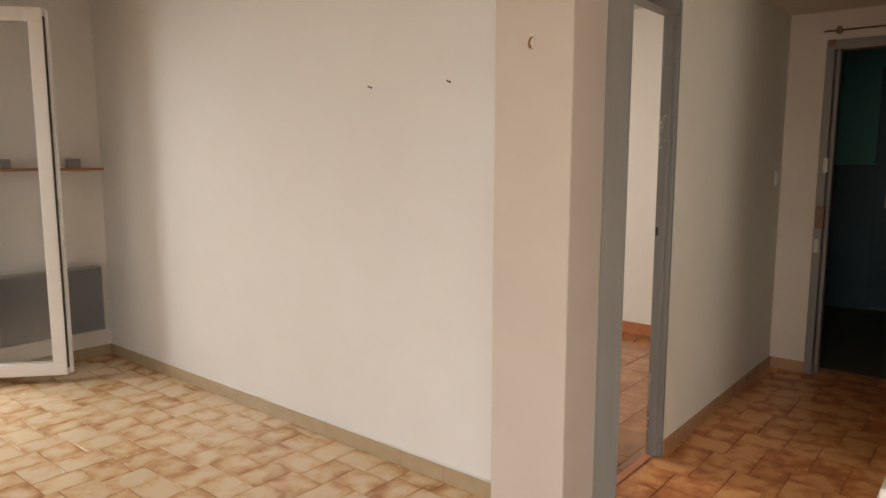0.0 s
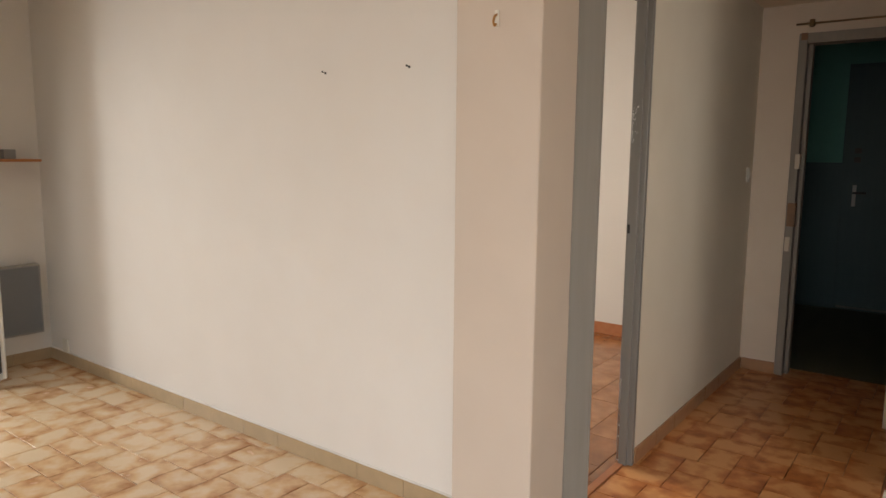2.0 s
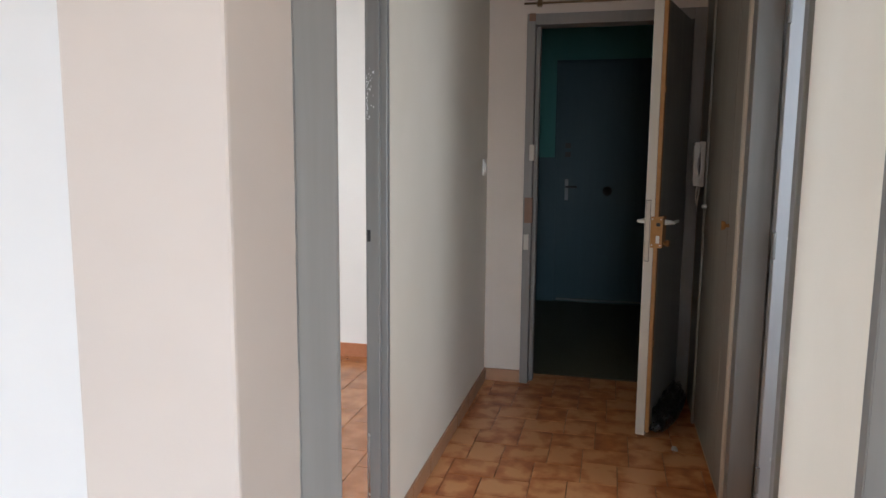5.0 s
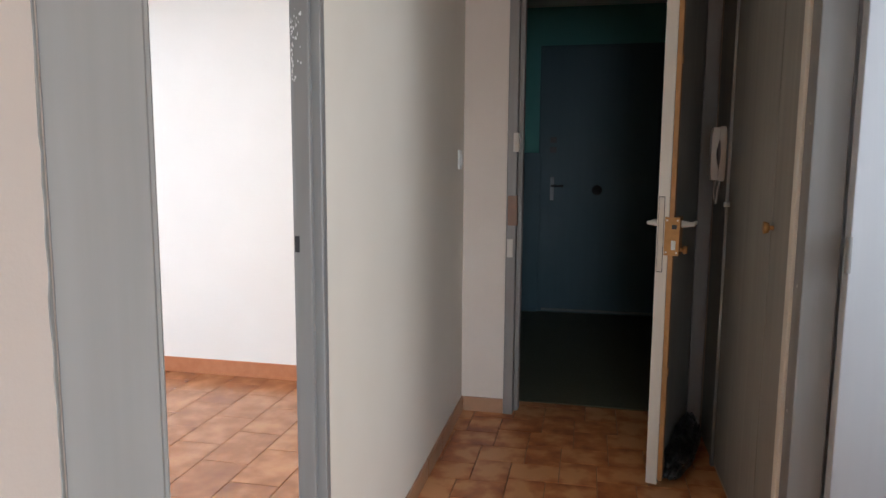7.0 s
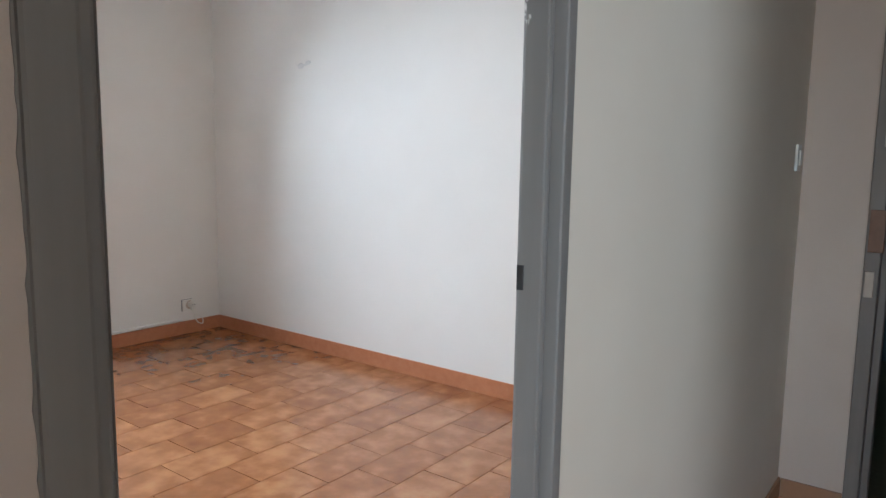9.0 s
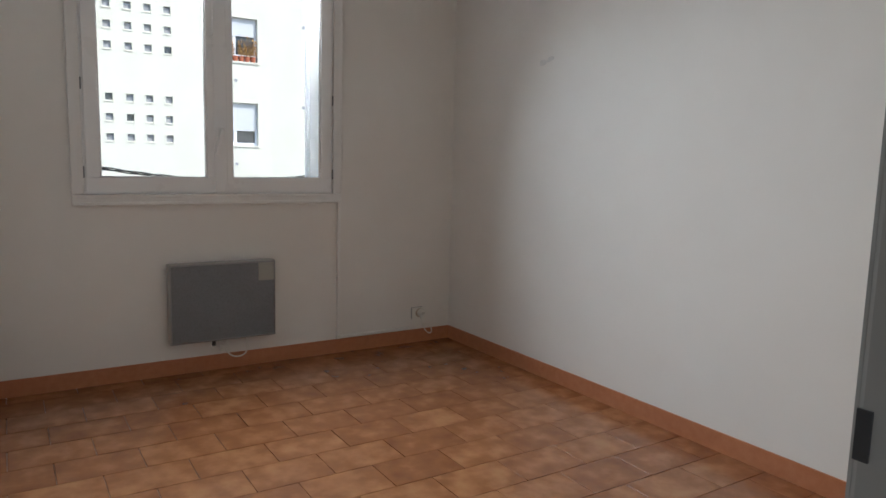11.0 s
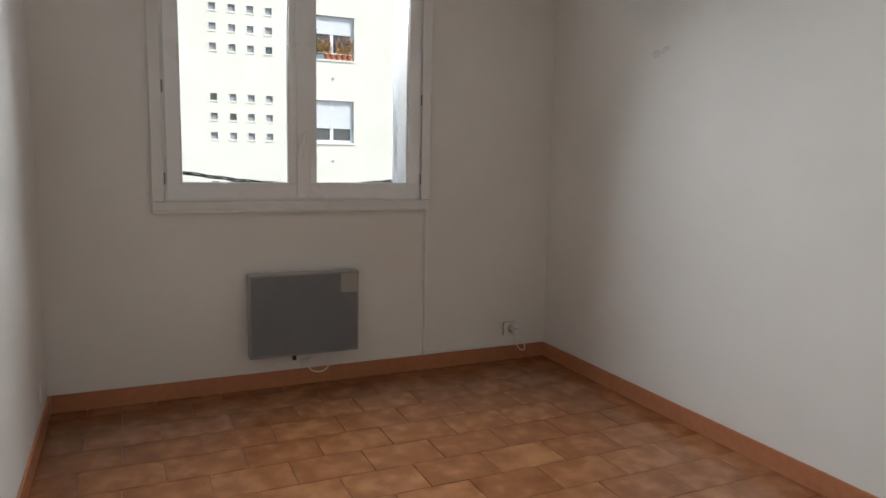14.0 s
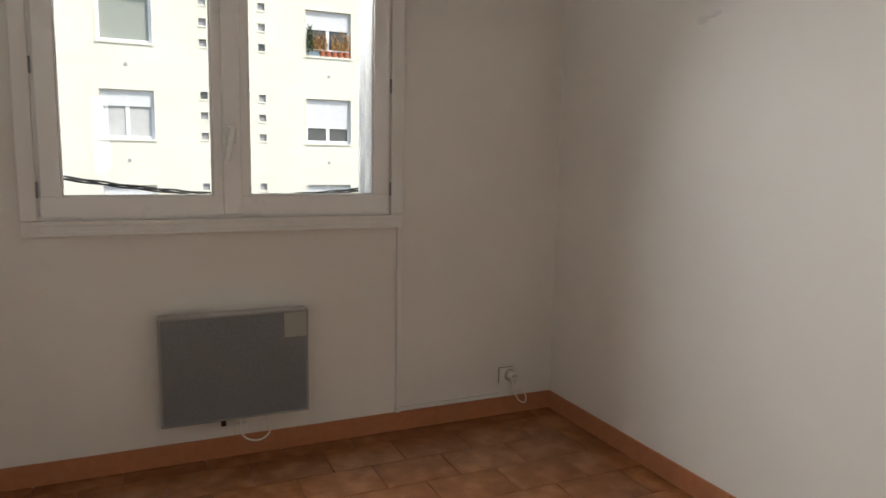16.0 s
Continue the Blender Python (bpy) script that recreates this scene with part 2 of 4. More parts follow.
def add_box(bm, x0, y0, z0, x1, y1, z1, bevel=0.0, segments=2, m=None):
    r = bmesh.ops.create_cube(bm, size=1)
    bmesh.ops.scale(bm, vec=(x1 - x0, y1 - y0, z1 - z0), verts=r["verts"])
    bmesh.ops.translate(bm, vec=((x0 + x1) / 2, (y0 + y1) / 2, (z0 + z1) / 2), verts=r["verts"])
    verts = r["verts"]
    if bevel:
        edges = list({e for v in verts for e in v.link_edges})
        out = bmesh.ops.bevel(bm, geom=edges, offset=bevel, segments=segments, affect="EDGES", profile=0.6)
        verts = list({v for f in out["faces"] for v in f.verts} | {v for v in verts if v.is_valid})
    if m is not None:
        bmesh.ops.transform(bm, matrix=m, verts=verts)
    return bm


def box(*a, bevel=0.0, segments=2, m=None):
    return add_box(bmesh.new(), *a, bevel=bevel, segments=segments, m=m)


def boxes(*many, bevel=0.0):
    bm = bmesh.new()
    for a in many:
        add_box(bm, *a, bevel=bevel)
    return bm


def add_cyl(bm, p, q, r1, r2=None, seg=16):
    p, q = Vector(p), Vector(q)
    m = Matrix.Translation((p + q) / 2) @ (q - p).to_track_quat("Z", "Y").to_matrix().to_4x4()
    bmesh.ops.create_cone(bm, cap_ends=True, segments=seg, radius1=r1, radius2=r1 if r2 is None else r2, depth=(q - p).length, matrix=m)
    return bm


def cyl(p, q, r1, r2=None, seg=16):
    return add_cyl(bmesh.new(), p, q, r1, r2, seg)


def tube(points, r, seg=8):
    """A bent round tube through points, smoothed."""
    pts = [Vector(p) for p in points]
    fine = []
    for i in range(len(pts) - 1):
        a, b, c, d = pts[max(i - 1, 0)], pts[i], pts[i + 1], pts[min(i + 2, len(pts) - 1)]
        for s in range(6):
            t = s / 6
            fine.append(0.5 * (2 * b + (c - a) * t + (2 * a - 5 * b + 4 * c - d) * t * t + (3 * b - a - 3 * c + d) * t ** 3))
    fine.append(pts[-1])
    bm, rings = bmesh.new(), []
    for i, p in enumerate(fine):
        d = (fine[min(i + 1, len(fine) - 1)] - fine[max(i - 1, 0)]).normalized()
        u = d.orthogonal().normalized() if not rings else (uprev - d * uprev.dot(d)).normalized()
        uprev = u
        v = d.cross(u)
        rings.append([bm.verts.new(p + (u * math.cos(2 * math.pi * j / seg) + v * math.sin(2 * math.pi * j / seg)) * r) for j in range(seg)])
    for a, b in zip(rings, rings[1:]):
        for j in range(seg):
            bm.faces.new((a[j], a[(j + 1) % seg], b[(j + 1) % seg], b[j]))
    bm.faces.new(rings[0])
    bm.faces.new(rings[-1])
    return bm


def setting(name, bm, mat, label, category="wall"):
    return tagged(mesh_ob(name, bm, mat), label, category, kind="structure")


# ---------------------------------------------------------------- plan
LW = -3.72            # living room, inside of the outer wall
BW = -3.852           # bedroom, inside of the outer wall
OUT = -4.28           # outer face of the house
BY0, BY1 = 0.096, 2.943
HC, YC, HR = 2.29, 2.691, 1.157
CEIL = 2.52
JX = -0.055           # bedroom side of the hall wall
DY0, DY1 = 0.138, 0.862   # bedroom door frame, outer edges
SKH = 0.075

# floor slabs under the tiles
floor_living = setting("floor_living", box(LW - 0.02, -4.40, -0.12, 4.2, -0.10, -0.006), M["grout_tan"], "cream and brown tiled living room floor", "floor")
floor_hall = setting("floor_hall", box(-0.075, -0.10, -0.12, 2.3, 2.90, -0.006), M["grout"], "brown-edged tiled hall floor", "floor")
floor_bed = setting("floor_bedroom", box(BW - 0.02, BY0 - 0.02, -0.12, JX, BY1 + 0.02, -0.006), M["grout_bed"], "terracotta tiled bedroom floor", "floor")
setting("floor_landing", boxes((0.0, 2.90, -0.12, 2.6, 5.20, -0.002), (-0.6, 3.07, -0.12, 0.0, 5.20, -0.002)), M["landing_floor"], "dark stained landing floor", "floor")

# walls
setting("wall_living_north", boxes((LW, 0, -0.05, -0.101, BY0, CEIL)), M["wall"], "white painted living room wall")
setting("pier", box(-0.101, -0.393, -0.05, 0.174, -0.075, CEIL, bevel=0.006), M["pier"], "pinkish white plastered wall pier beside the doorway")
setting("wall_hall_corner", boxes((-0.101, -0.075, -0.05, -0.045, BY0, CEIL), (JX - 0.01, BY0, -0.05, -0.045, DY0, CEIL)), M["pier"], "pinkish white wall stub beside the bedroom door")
setting("wall_hall_west", boxes((JX, DY1, -0.05, 0.0, BY1 + 0.12, CEIL), (JX, DY0, 2.075, 0.0, DY1, CEIL)), M["hallwall"], "warm white painted hall wall")
setting("wall_living_west", boxes((OUT, -4.45, -0.05, LW, -2.15, CEIL), (OUT, -0.95, -0.05, LW, 0, CEIL), (OUT, -2.15, 2.2, LW, -0.95, CEIL)), M["wall"], "white living room outer wall")
setting("wall_living_south", boxes((LW, -4.65, -0.05, 0.62, -4.40, CEIL), (3.94, -4.65, -0.05, 4.2, -4.40, CEIL), (0.62, -4.65, -0.05, 3.94, -4.40, 0.2), (0.62, -4.65, 2.25, 3.94, -4.40, CEIL)), M["wall"], "white living room back wall")
setting("wall_living_east", boxes((4.2, -4.65, -0.05, 4.4, -0.1, CEIL)), M["wall"], "white living room side wall")
setting("wall_living_right", boxes((1.137, -0.205, -0.05, 4.2, -0.10, CEIL), (0.174, -0.185, 2.09, 1.137, -0.10, CEIL)), M["wall"], "white wall beside and over the hall doorway")
setting("wall_hall_east", boxes((HR, -0.10, -0.05, HR + 0.10, 0.592, CEIL), (HR, 0.592, 2.06, HR + 0.10, 1.30, CEIL), (HR, 1.30, 2.20, HR + 0.10, 2.90, CEIL)), M["hallwall"], "cream painted hall wall")
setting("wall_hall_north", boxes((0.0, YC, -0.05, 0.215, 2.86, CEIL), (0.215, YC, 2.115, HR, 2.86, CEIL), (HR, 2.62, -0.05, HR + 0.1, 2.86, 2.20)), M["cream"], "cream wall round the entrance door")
setting("wall_bedroom_north", boxes((OUT, BY1, -0.05, JX, BY1 + 0.12, CEIL)), M["bedwall"], "white bedroom side wall")
setting("wall_bedroom_south", boxes((BW, BY0 - 0.0, -0.05, JX, BY0 + 0.004, CEIL)), M["bedwall"], "white bedroom side wall beside the door")
WY0, WY1, WZ0, WZ1 = 0.655, 2.045, 1.03, 2.44


def holed_wall(x0, x1, ys, zs):
    """A wall across x with one opening, as one closed mesh."""
    bm = bmesh.new()
    v = {(i, j, k): bm.verts.new(((x0, x1)[i], ys[j], zs[k])) for i in (0, 1) for j in range(4) for k in range(4)}
    for j in range(3):
        for kk in range(3):
            if (j, kk) != (1, 1):
                for i in (0, 1):
                    bm.faces.new((v[i, j, kk], v[i, j + 1, kk], v[i, j + 1, kk + 1], v[i, j, kk + 1]))
    for a in range(3):
        for e in (0, 3):
            bm.faces.new((v[0, e, a], v[1, e, a], v[1, e, a + 1], v[0, e, a + 1]))
            bm.faces.new((v[0, a, e], v[1, a, e], v[1, a + 1, e], v[0, a + 1, e]))
    for e in (1, 2):
        bm.faces.new((v[0, e, 1], v[1, e, 1], v[1, e, 2], v[0, e, 2]))
        bm.faces.new((v[0, 1, e], v[1, 1, e], v[1, 2, e], v[0, 2, e]))
    return bm


setting("wall_bedroom_west", holed_wall(OUT, BW, (BY0, WY0, WY1, BY1), (-0.05, WZ0, WZ1, CEIL)), M["bedwall"], "white bedroom window wall")
setting("wall_washroom", boxes((2.2, 0.3, -0.05, 2.3, 0.48, CEIL), (2.2, 0.96, -0.05, 2.3, 1.48, CEIL), (2.2, 0.48, -0.05, 2.3, 0.96, 0.98), (2.2, 0.48, 1.92, 2.3, 0.96, CEIL), (HR + 0.1, 0.3, -0.05, 2.2, 0.4, CEIL), (HR + 0.1, 1.38, -0.05, 2.2, 1.48, CEIL)), M["wall"], "white washroom walls")
setting("wall_outer_east", box(2.32, 0.2, -0.05, 2.42, 1.6, CEIL), M["facade"], "outer wall by the washroom")
setting("wall_landing", boxes((-0.6, 5.14, -0.05, 0.19, 5.30, 1.337), (1.16, 5.14, -0.05, 2.6, 5.30, 1.337), (-0.7, 3.07, -0.05, -0.6, 5.3, 1.337), (2.6, 2.9, -0.05, 2.7, 5.3, 1.337)), M["navy"], "dark navy lower landing wall")
setting("wall_behind_landing_door", box(0.19, 5.172, -0.05, 1.16, 5.30, 2.2), M["navy"], "wall behind the landing door")
setting("wall_landing_upper", boxes((-0.6, 5.14, 1.337, 0.19, 5.30, 2.5), (1.16, 5.14, 1.337, 2.6, 5.30, 2.5), (0.19, 5.14, 2.2, 1.16, 5.30, 2.5), (-0.7, 3.07, 1.337, -0.6, 5.3, 2.5), (2.6, 2.9, 1.337, 2.7, 5.3, 2.5)), M["teal"], "teal upper landing wall")
setting("wall_landing_near", boxes((-0.6, 3.064, -0.05, 0.0, 3.10, 2.5), (0.0005, 2.8605, -0.05, 0.2, 2.95, 2.5), (HR + 0.0, 2.8605, -0.05, 2.6, 2.95, 2.5), (0.2, 2.8605, 2.1, HR, 2.95, 2.5)), M["teal"], "teal landing wall round the entrance")
setting("ceiling_living", box(LW, -4.40, CEIL, 4.2, -0.10, CEIL + 0.1), M["ceiling_warm"], "yellowed white living room ceiling", "ceiling")
setting("ceiling_hall", box(0, -0.10, HC, HR, YC, HC + 0.08), M["ceiling_warm"], "low yellowed white hall ceiling", "ceiling")
setting("ceiling_washroom", box(HR + 0.1, 0.3, 2.4, 2.3, 1.5, 2.5), M["ceiling"], "white washroom ceiling", "ceiling")
setting("ceiling_bedroom", box(OUT, BY0, CEIL, JX, BY1 + 0.1, CEIL + 0.1), M["ceiling"], "white bedroom ceiling", "ceiling")
setting("ceiling_landing", box(-0.6, 2.951, 2.5, 2.7, 5.3, 2.6), M["ceiling"], "landing ceiling", "ceiling")
setting("roof", box(OUT - 0.1, -4.7, CEIL + 0.12, 4.5, 5.4, CEIL + 0.4), M["facade"], "roof slab of the house", "roof")

# ---------------------------------------------------------------- door frames


def jamb_profile(parent, name, x0, y0, z0, x1, y1, z1, mat="grey"):
    return part(name, box(x0, y0, z0, x1, y1, z1, bevel=0.004), M[mat], parent)


fr1 = thing("door_frame", pose(0.2, -0.14, 0), "grey painted door frame between living room and hall", "door frame", kind="structure")
fr1.matrix_world = Matrix()


def prism(parent, name, outline, z0, z1):
    bm = bmesh.new()
    lo, hi = [[bm.verts.new((x, y, z)) for x, y in outline] for z in (z0, z1)]
    for i in range(len(outline)):
        j = (i + 1) % len(outline)
        bm.faces.new((lo[i], lo[j], hi[j], hi[i]))
    bm.faces.new(lo)
    bm.faces.new(hi)
    bmesh.ops.bevel(bm, geom=[e for e in bm.edges if abs(e.verts[0].co.z - e.verts[1].co.z) > 1], offset=0.003, segments=2, affect="EDGES")
    return part(name, bm, M["grey"], parent)


prism(fr1, "jamb", ((0.174, -0.184), (0.222, -0.112), (0.222, -0.104), (0.174, -0.104)), 0, 2.09)
prism(fr1, "jamb", ((1.137, -0.214), (1.126, -0.214), (1.118, -0.198), (1.116, -0.199), (1.092, -0.154), (1.092, -0.120), (1.137, -0.120)), 0, 2.09)
jamb_profile(fr1, "head", 0.2225, -0.184, 2.06, 1.0915, -0.105, 2.09)

fr2 = thing("door_frame", Matrix(), "grey painted bedroom door frame with chipped edges", "door frame", kind="structure")
for a, b, s0, s1, face in ((DY0, 0.180, 0.1802, 0.200, -0.040), (0.836, DY1, 0.820, 0.8358, 0.004)):
    jamb_profile(fr2, "jamb", JX - 0.016, a, 0, face, b, 2.075)
    jamb_profile(fr2, "stop", JX - 0.005, s0, 0, face - 0.022, s1, 2.04)
jamb_profile(fr2, "head", JX - 0.016, 0.1802, 2.015, 0.0, 0.8358, 2.075)
part("latch_plate", box(-0.0595, 0.8180, 1.050, -0.0485, 0.8205, 1.088, bevel=0.0006), M["darkmetal"], fr2, "dark latch hole in the jamb")
# thin bright strip added to draw the glint low on the jamb
part("glint_strip", box(-0.0602, 0.8175, 0.006, -0.0535, 0.8204, 0.40, bevel=0.0008), M["chrome"], fr2, "bright metal strip for the glint at the jamb's foot")
part("threshold_bar", box(-0.066, 0.2005, -0.005, -0.03, 0.8195, 0.006, bevel=0.002), M["skirt_bed"], fr2, "narrow wooden threshold strip")


def ragged(parent, fixed, start, span, height, reach):
    """Paint that ran over the joint: a thin strip with an uneven edge. fixed: (axis, place) of the wall face."""
    bm = bmesh.new()
    axis, place, out = fixed
    n, pairs = 160, []
    for i in range(n + 1):
        z = 0.002 + (height - 0.004) * i / n
        w = reach * (0.25 + 0.2 * noise.noise(Vector((z * 3.1, place * 7, 1))) + 0.6 * abs(noise.noise(Vector((z * 19, place * 5, 2)))) + 0.5 * max(0, noise.noise(Vector((z * 55, place, 4)))))
        e = start + span * max(w, 0.001)
        row = []
        for t in (place, place + out):
            for q in (start, e):
                row.append(bm.verts.new((t, q, z) if axis == "x" else (q, t, z)))
        pairs.append(row)
    for a, b in zip(pairs, pairs[1:]):
        bm.faces.new((a[2], a[3], b[3], b[2]))
        bm.faces.new((a[1], a[3], b[3], b[1]))
    return part("paint_edge", bm, M["grey"], parent, "ragged grey paint edge")


bm = bmesh.new()
for i in range(46):
    z, x = 1.44 + 0.16 * random.random(), -0.059 + 0.024 * random.random() ** 2
    a, b = random.uniform(0.0007, 0.0026), random.uniform(0.0015, 0.006)
    vs = [bm.verts.new((x + a * math.cos(t) * random.uniform(0.6, 1.2), 0.8196, z + b * math.sin(t) * random.uniform(0.6, 1.2))) for t in (0, 1, 2.1, 3.1, 4.2, 5.3)]
    bm.faces.new(vs)
part("scraped_patch", bm, M["filler"], fr2, "white flecks of scraped paint")
ragged(fr1, ("x", 0.174, 0.0012), -0.184, -1, 2.09, 0.006)
ragged(fr1, ("y", -0.205, -0.0012), 1.137, 1, 2.09, 0.006)
ragged(fr2, ("x", -0.045, 0.0012), DY0, -1, 2.07, 0.006)
ragged(fr2, ("x", 0.0, 0.0012), DY1, 1, 2.07, 0.004)

fr3 = thing("door_frame", Matrix(), "worn brown-grey painted entrance door frame", "door frame", kind="structure")
jamb_profile(fr3, "jamb", 0.215, YC - 0.018, 0, 0.262, 2.80, 2.115, "frame_brown")
jamb_profile(fr3, "stop", 0.262, YC + 0.045, 0, 0.285, 2.80, 2.06, "frame_brown")
jamb_profile(fr3, "jamb", 1.095, YC - 0.018, 0, HR, 2.80, 2.115, "frame_brown")
jamb_profile(fr3, "head", 0.262, YC - 0.018, 2.055, 1.095, 2.80, 2.115, "frame_brown")
part("strike_plate", box(0.222, YC - 0.024, 0.955, 0.268, YC + 0.03, 1.10, bevel=0.002), M["keep"], fr3, "brown lock keep on the jamb")
part("strike_plate", box(0.244, YC - 0.026, 1.31, 0.272, YC + 0.02, 1.40, bevel=0.003), M["beige"], fr3, "pale chain plate on the jamb")
part("bare_patch", box(0.226, YC - 0.0205, 2.075, 0.262, YC - 0.0182, 2.117, bevel=0.0008), M["keep"], fr3, "bare brown wood corner")
part("bolt_keep", box(0.222, YC - 0.03, 0.80, 0.250, YC - 0.017, 0.89, bevel=0.003), M["beige"], fr3, "pale bolt keep")

# ---------------------------------------------------------------- bedroom door leaf, open into the room


def leaf(parent, width, height, thick, mat, bottom=0.012):
    return part("door_panel", box(0, -thick / 2, bottom, width, thick / 2, height, bevel=0.003), mat, parent)


d1 = thing("door_1", pose(-0.078, 0.176, 0, 0, 0, 176.5), "white painted bedroom door standing open", "door", kind="structure")
leaf(d1, 0.645, 2.03, 0.038, M["whitedoor"])
knob = cyl((0.560, -0.019, 1.05), (0.560, -0.028, 1.05), 0.024)
add_cyl(knob, (0.560, -0.028, 1.05), (0.560, -0.052, 1.05), 0.009)
add_cyl(knob, (0.560, -0.052, 1.05), (0.560, -0.066, 1.05), 0.022, 0.026)
add_cyl(knob, (0.560, -0.066, 1.05), (0.560, -0.078, 1.05), 0.026, 0.017)
part("knob", knob, M["darkmetal"], d1, "dark round door knob", True)

# ---------------------------------------------------------------- entrance door, open inwards
hinge, tip = Vector((1.085, 2.735)), Vector((0.880, 2.028))
ang = math.degrees(math.atan2(tip.y - hinge.y, tip.x - hinge.x))
d2 = thing("door_2", pose(hinge.x, hinge.y, 0, 0, 0, ang), "open grey entrance door with pale edge and brass lock", "door", kind="structure")
W2 = (tip - hinge).length
leaf(d2, W2, 2.045, 0.042, M["closet"])
part("edge_lipping", box(W2, -0.0215, 0.012, W2 + 0.006, 0.0215, 2.045, bevel=0.002), M["batten"], d2, "cream painted door edge")
part("edge_strip", box(W2 - 0.022, 0.0217, 0.03, W2 + 0.005, 0.040, 2.03, bevel=0.003), M["strip"], d2, "orange wooden draught strip")
part("lock_case", boxes((W2 - 0.070, 0.0405, 0.918, W2 + 0.0086, 0.060, 1.062), (W2 + 0.0088, 0.008, 0.918, W2 + 0.013, 0.062, 1.062), bevel=0.002), M["brass"], d2, "brass surface lock case")
part("plate_seam", box(W2 + 0.0062, -0.0175, 0.852, W2 + 0.0070, 0.0045, 1.138), M["darkmetal"], d2, "dark seam round the lock front plate")
part("lock_plate", box(W2 + 0.0071, -0.0158, 0.855, W2 + 0.0087, 0.0028, 1.135, bevel=0.0005), M["edgeplate"], d2, "painted-over lock front plate")
for y, z in ((0.016, 0.930), (0.054, 0.930), (0.016, 1.050), (0.054, 1.050)):
    part("screw", cyl((W2 + 0.0128, y, z), (W2 + 0.0145, y, z), 0.0035, 0.0025, 10), M["plastic"], d2)
part("latch_bolt", box(W2 + 0.0131, 0.034, 1.018, W2 + 0.016, 0.052, 1.034, bevel=0.002), M["darkmetal"], d2, "dark spring latch")
part("dead_bolt", box(W2 + 0.0131, 0.034, 0.940, W2 + 0.016, 0.050, 0.975, bevel=0.001), M["plastic"], d2, "pale dead bolt")
tk = cyl((W2 - 0.030, 0.0602, 0.938), (W2 - 0.030, 0.072, 0.938), 0.008)
add_cyl(tk, (W2 - 0.030, 0.072, 0.938), (W2 - 0.030, 0.086, 0.938), 0.016, 0.014, 20)
part("thumb_turn", tk, M["brass"], d2, "brass thumb turn", True)
for sgn, y in ((1, 0.0602), (-1, -0.0217)):
    h = cyl((W2 - 0.045, y, 1.034), (W2 - 0.045, y + sgn * 0.046, 1.034), 0.0135, 0.0065)
    add_box(h, W2 - 0.150, min(y + sgn * 0.030, y + sgn * 0.043), 1.027, W2 - 0.047, max(y + sgn * 0.030, y + sgn * 0.043), 1.041, bevel=0.005)
    part("lever", h, M["plastic"], d2, "white lever handle", True)
for z in (0.45, 1.62):
    part("clip", box(W2 - 0.024, 0.040, z, W2 - 0.002, 0.043, z + 0.03, bevel=0.001), M["brass"], d2)

# ---------------------------------------------------------------- washroom door
fr4 = thing("door_frame", Matrix(), "grey painted washroom door frame", "door frame", kind="structure")
jamb_profile(fr4, "jamb", HR - 0.012, 0.592, 0, HR + 0.108, 0.640, 2.06)
jamb_profile(fr4, "jamb", HR - 0.014, 1.225, 0, HR + 0.070, 1.300, 2.06)
jamb_profile(fr4, "head", HR - 0.012, 0.640, 2.015, HR + 0.108, 1.225, 2.06)
d3 = thing("door_3", pose(HR + 0.076, 1.205, 0, 0, 0, 4), "pale blue-grey washroom door standing open on painted hinges", "door", kind="structure")
leaf(d3, 0.60, 2.0, 0.036, M["palewood"])
for y, z, a, b in ((0.6405, 0.52, 0.004, 0.010), (0.629, 1.12, 0.003, 0.006), (1.262, 0.94, 0.005, 0.009), (1.272, 0.60, 0.004, 0.007), (1.250, 1.36, 0.003, 0.005)):
    part("paint_chip", box(HR - 0.0148, y, z, HR - 0.0122, y + a, z + b, bevel=0.0008), M["filler"], fr4, "white chip in the paint")
for z in (0.22, 1.04, 1.80):
    part("hinge", cyl((-0.004, -0.022, z - 0.045), (-0.004, -0.022, z + 0.045), 0.0075), M["grey"], d3)

# ---------------------------------------------------------------- closet and entrance side
batten = thing("batten", Matrix(), "cream painted upright batten beside the closet", "trim", kind="structure")
part("strip", box(HR - 0.022, 1.302, 0, HR + 0.02, 1.343, 2.20, bevel=0.003), M["batten"], batten)
closet = thing("closet", Matrix(), "grey painted built-in hall closet with closed doors", "closet")
part("body", boxes((HR + 0.03, 1.345, 0.0, HR + 0.08, 2.62, 2.20)), M["closet"], closet)
for y0, y1 in ((1.346, 1.585), (1.590, 2.262)):
    dd = part("door", box(HR - 0.008, y0, 0.025, HR + 0.028, y1, 2.19, bevel=0.003), M["closet"], closet)
    if y0 < 1.5:
        h = cyl((HR - 0.008, 1.56, 1.07), (HR - 0.022, 1.56, 1.07), 0.007)
        add_cyl(h, (HR - 0.022, 1.56, 1.07), (HR - 0.036, 1.56, 1.07), 0.015, 0.019)
        part("knob", h, M["brass"], dd, "small brass knob", True)
    else:
        part("knob", cyl((HR - 0.008, 2.235, 1.10), (HR - 0.03, 2.235, 1.10), 0.009), M["plastic"], dd, "small white knob", True)
part("plinth", box(HR - 0.002, 1.346, 0, HR + 0.03, 2.262, 0.024), M["skirt_living"], closet)
part("side_panel", box(HR - 0.004, 2.268, 0, HR + 0.03, 2.62, 2.20, bevel=0.003), M["closet"], closet)
part("cover_strip", box(HR - 0.018, 2.264, 0, HR - 0.005, 2.300, 2.20, bevel=0.003), M["closet"], closet)

ic = thing("intercom", pose(HR - 0.004, 2.41, 1.30), "cream plastic intercom handset on the closet side", "intercom")


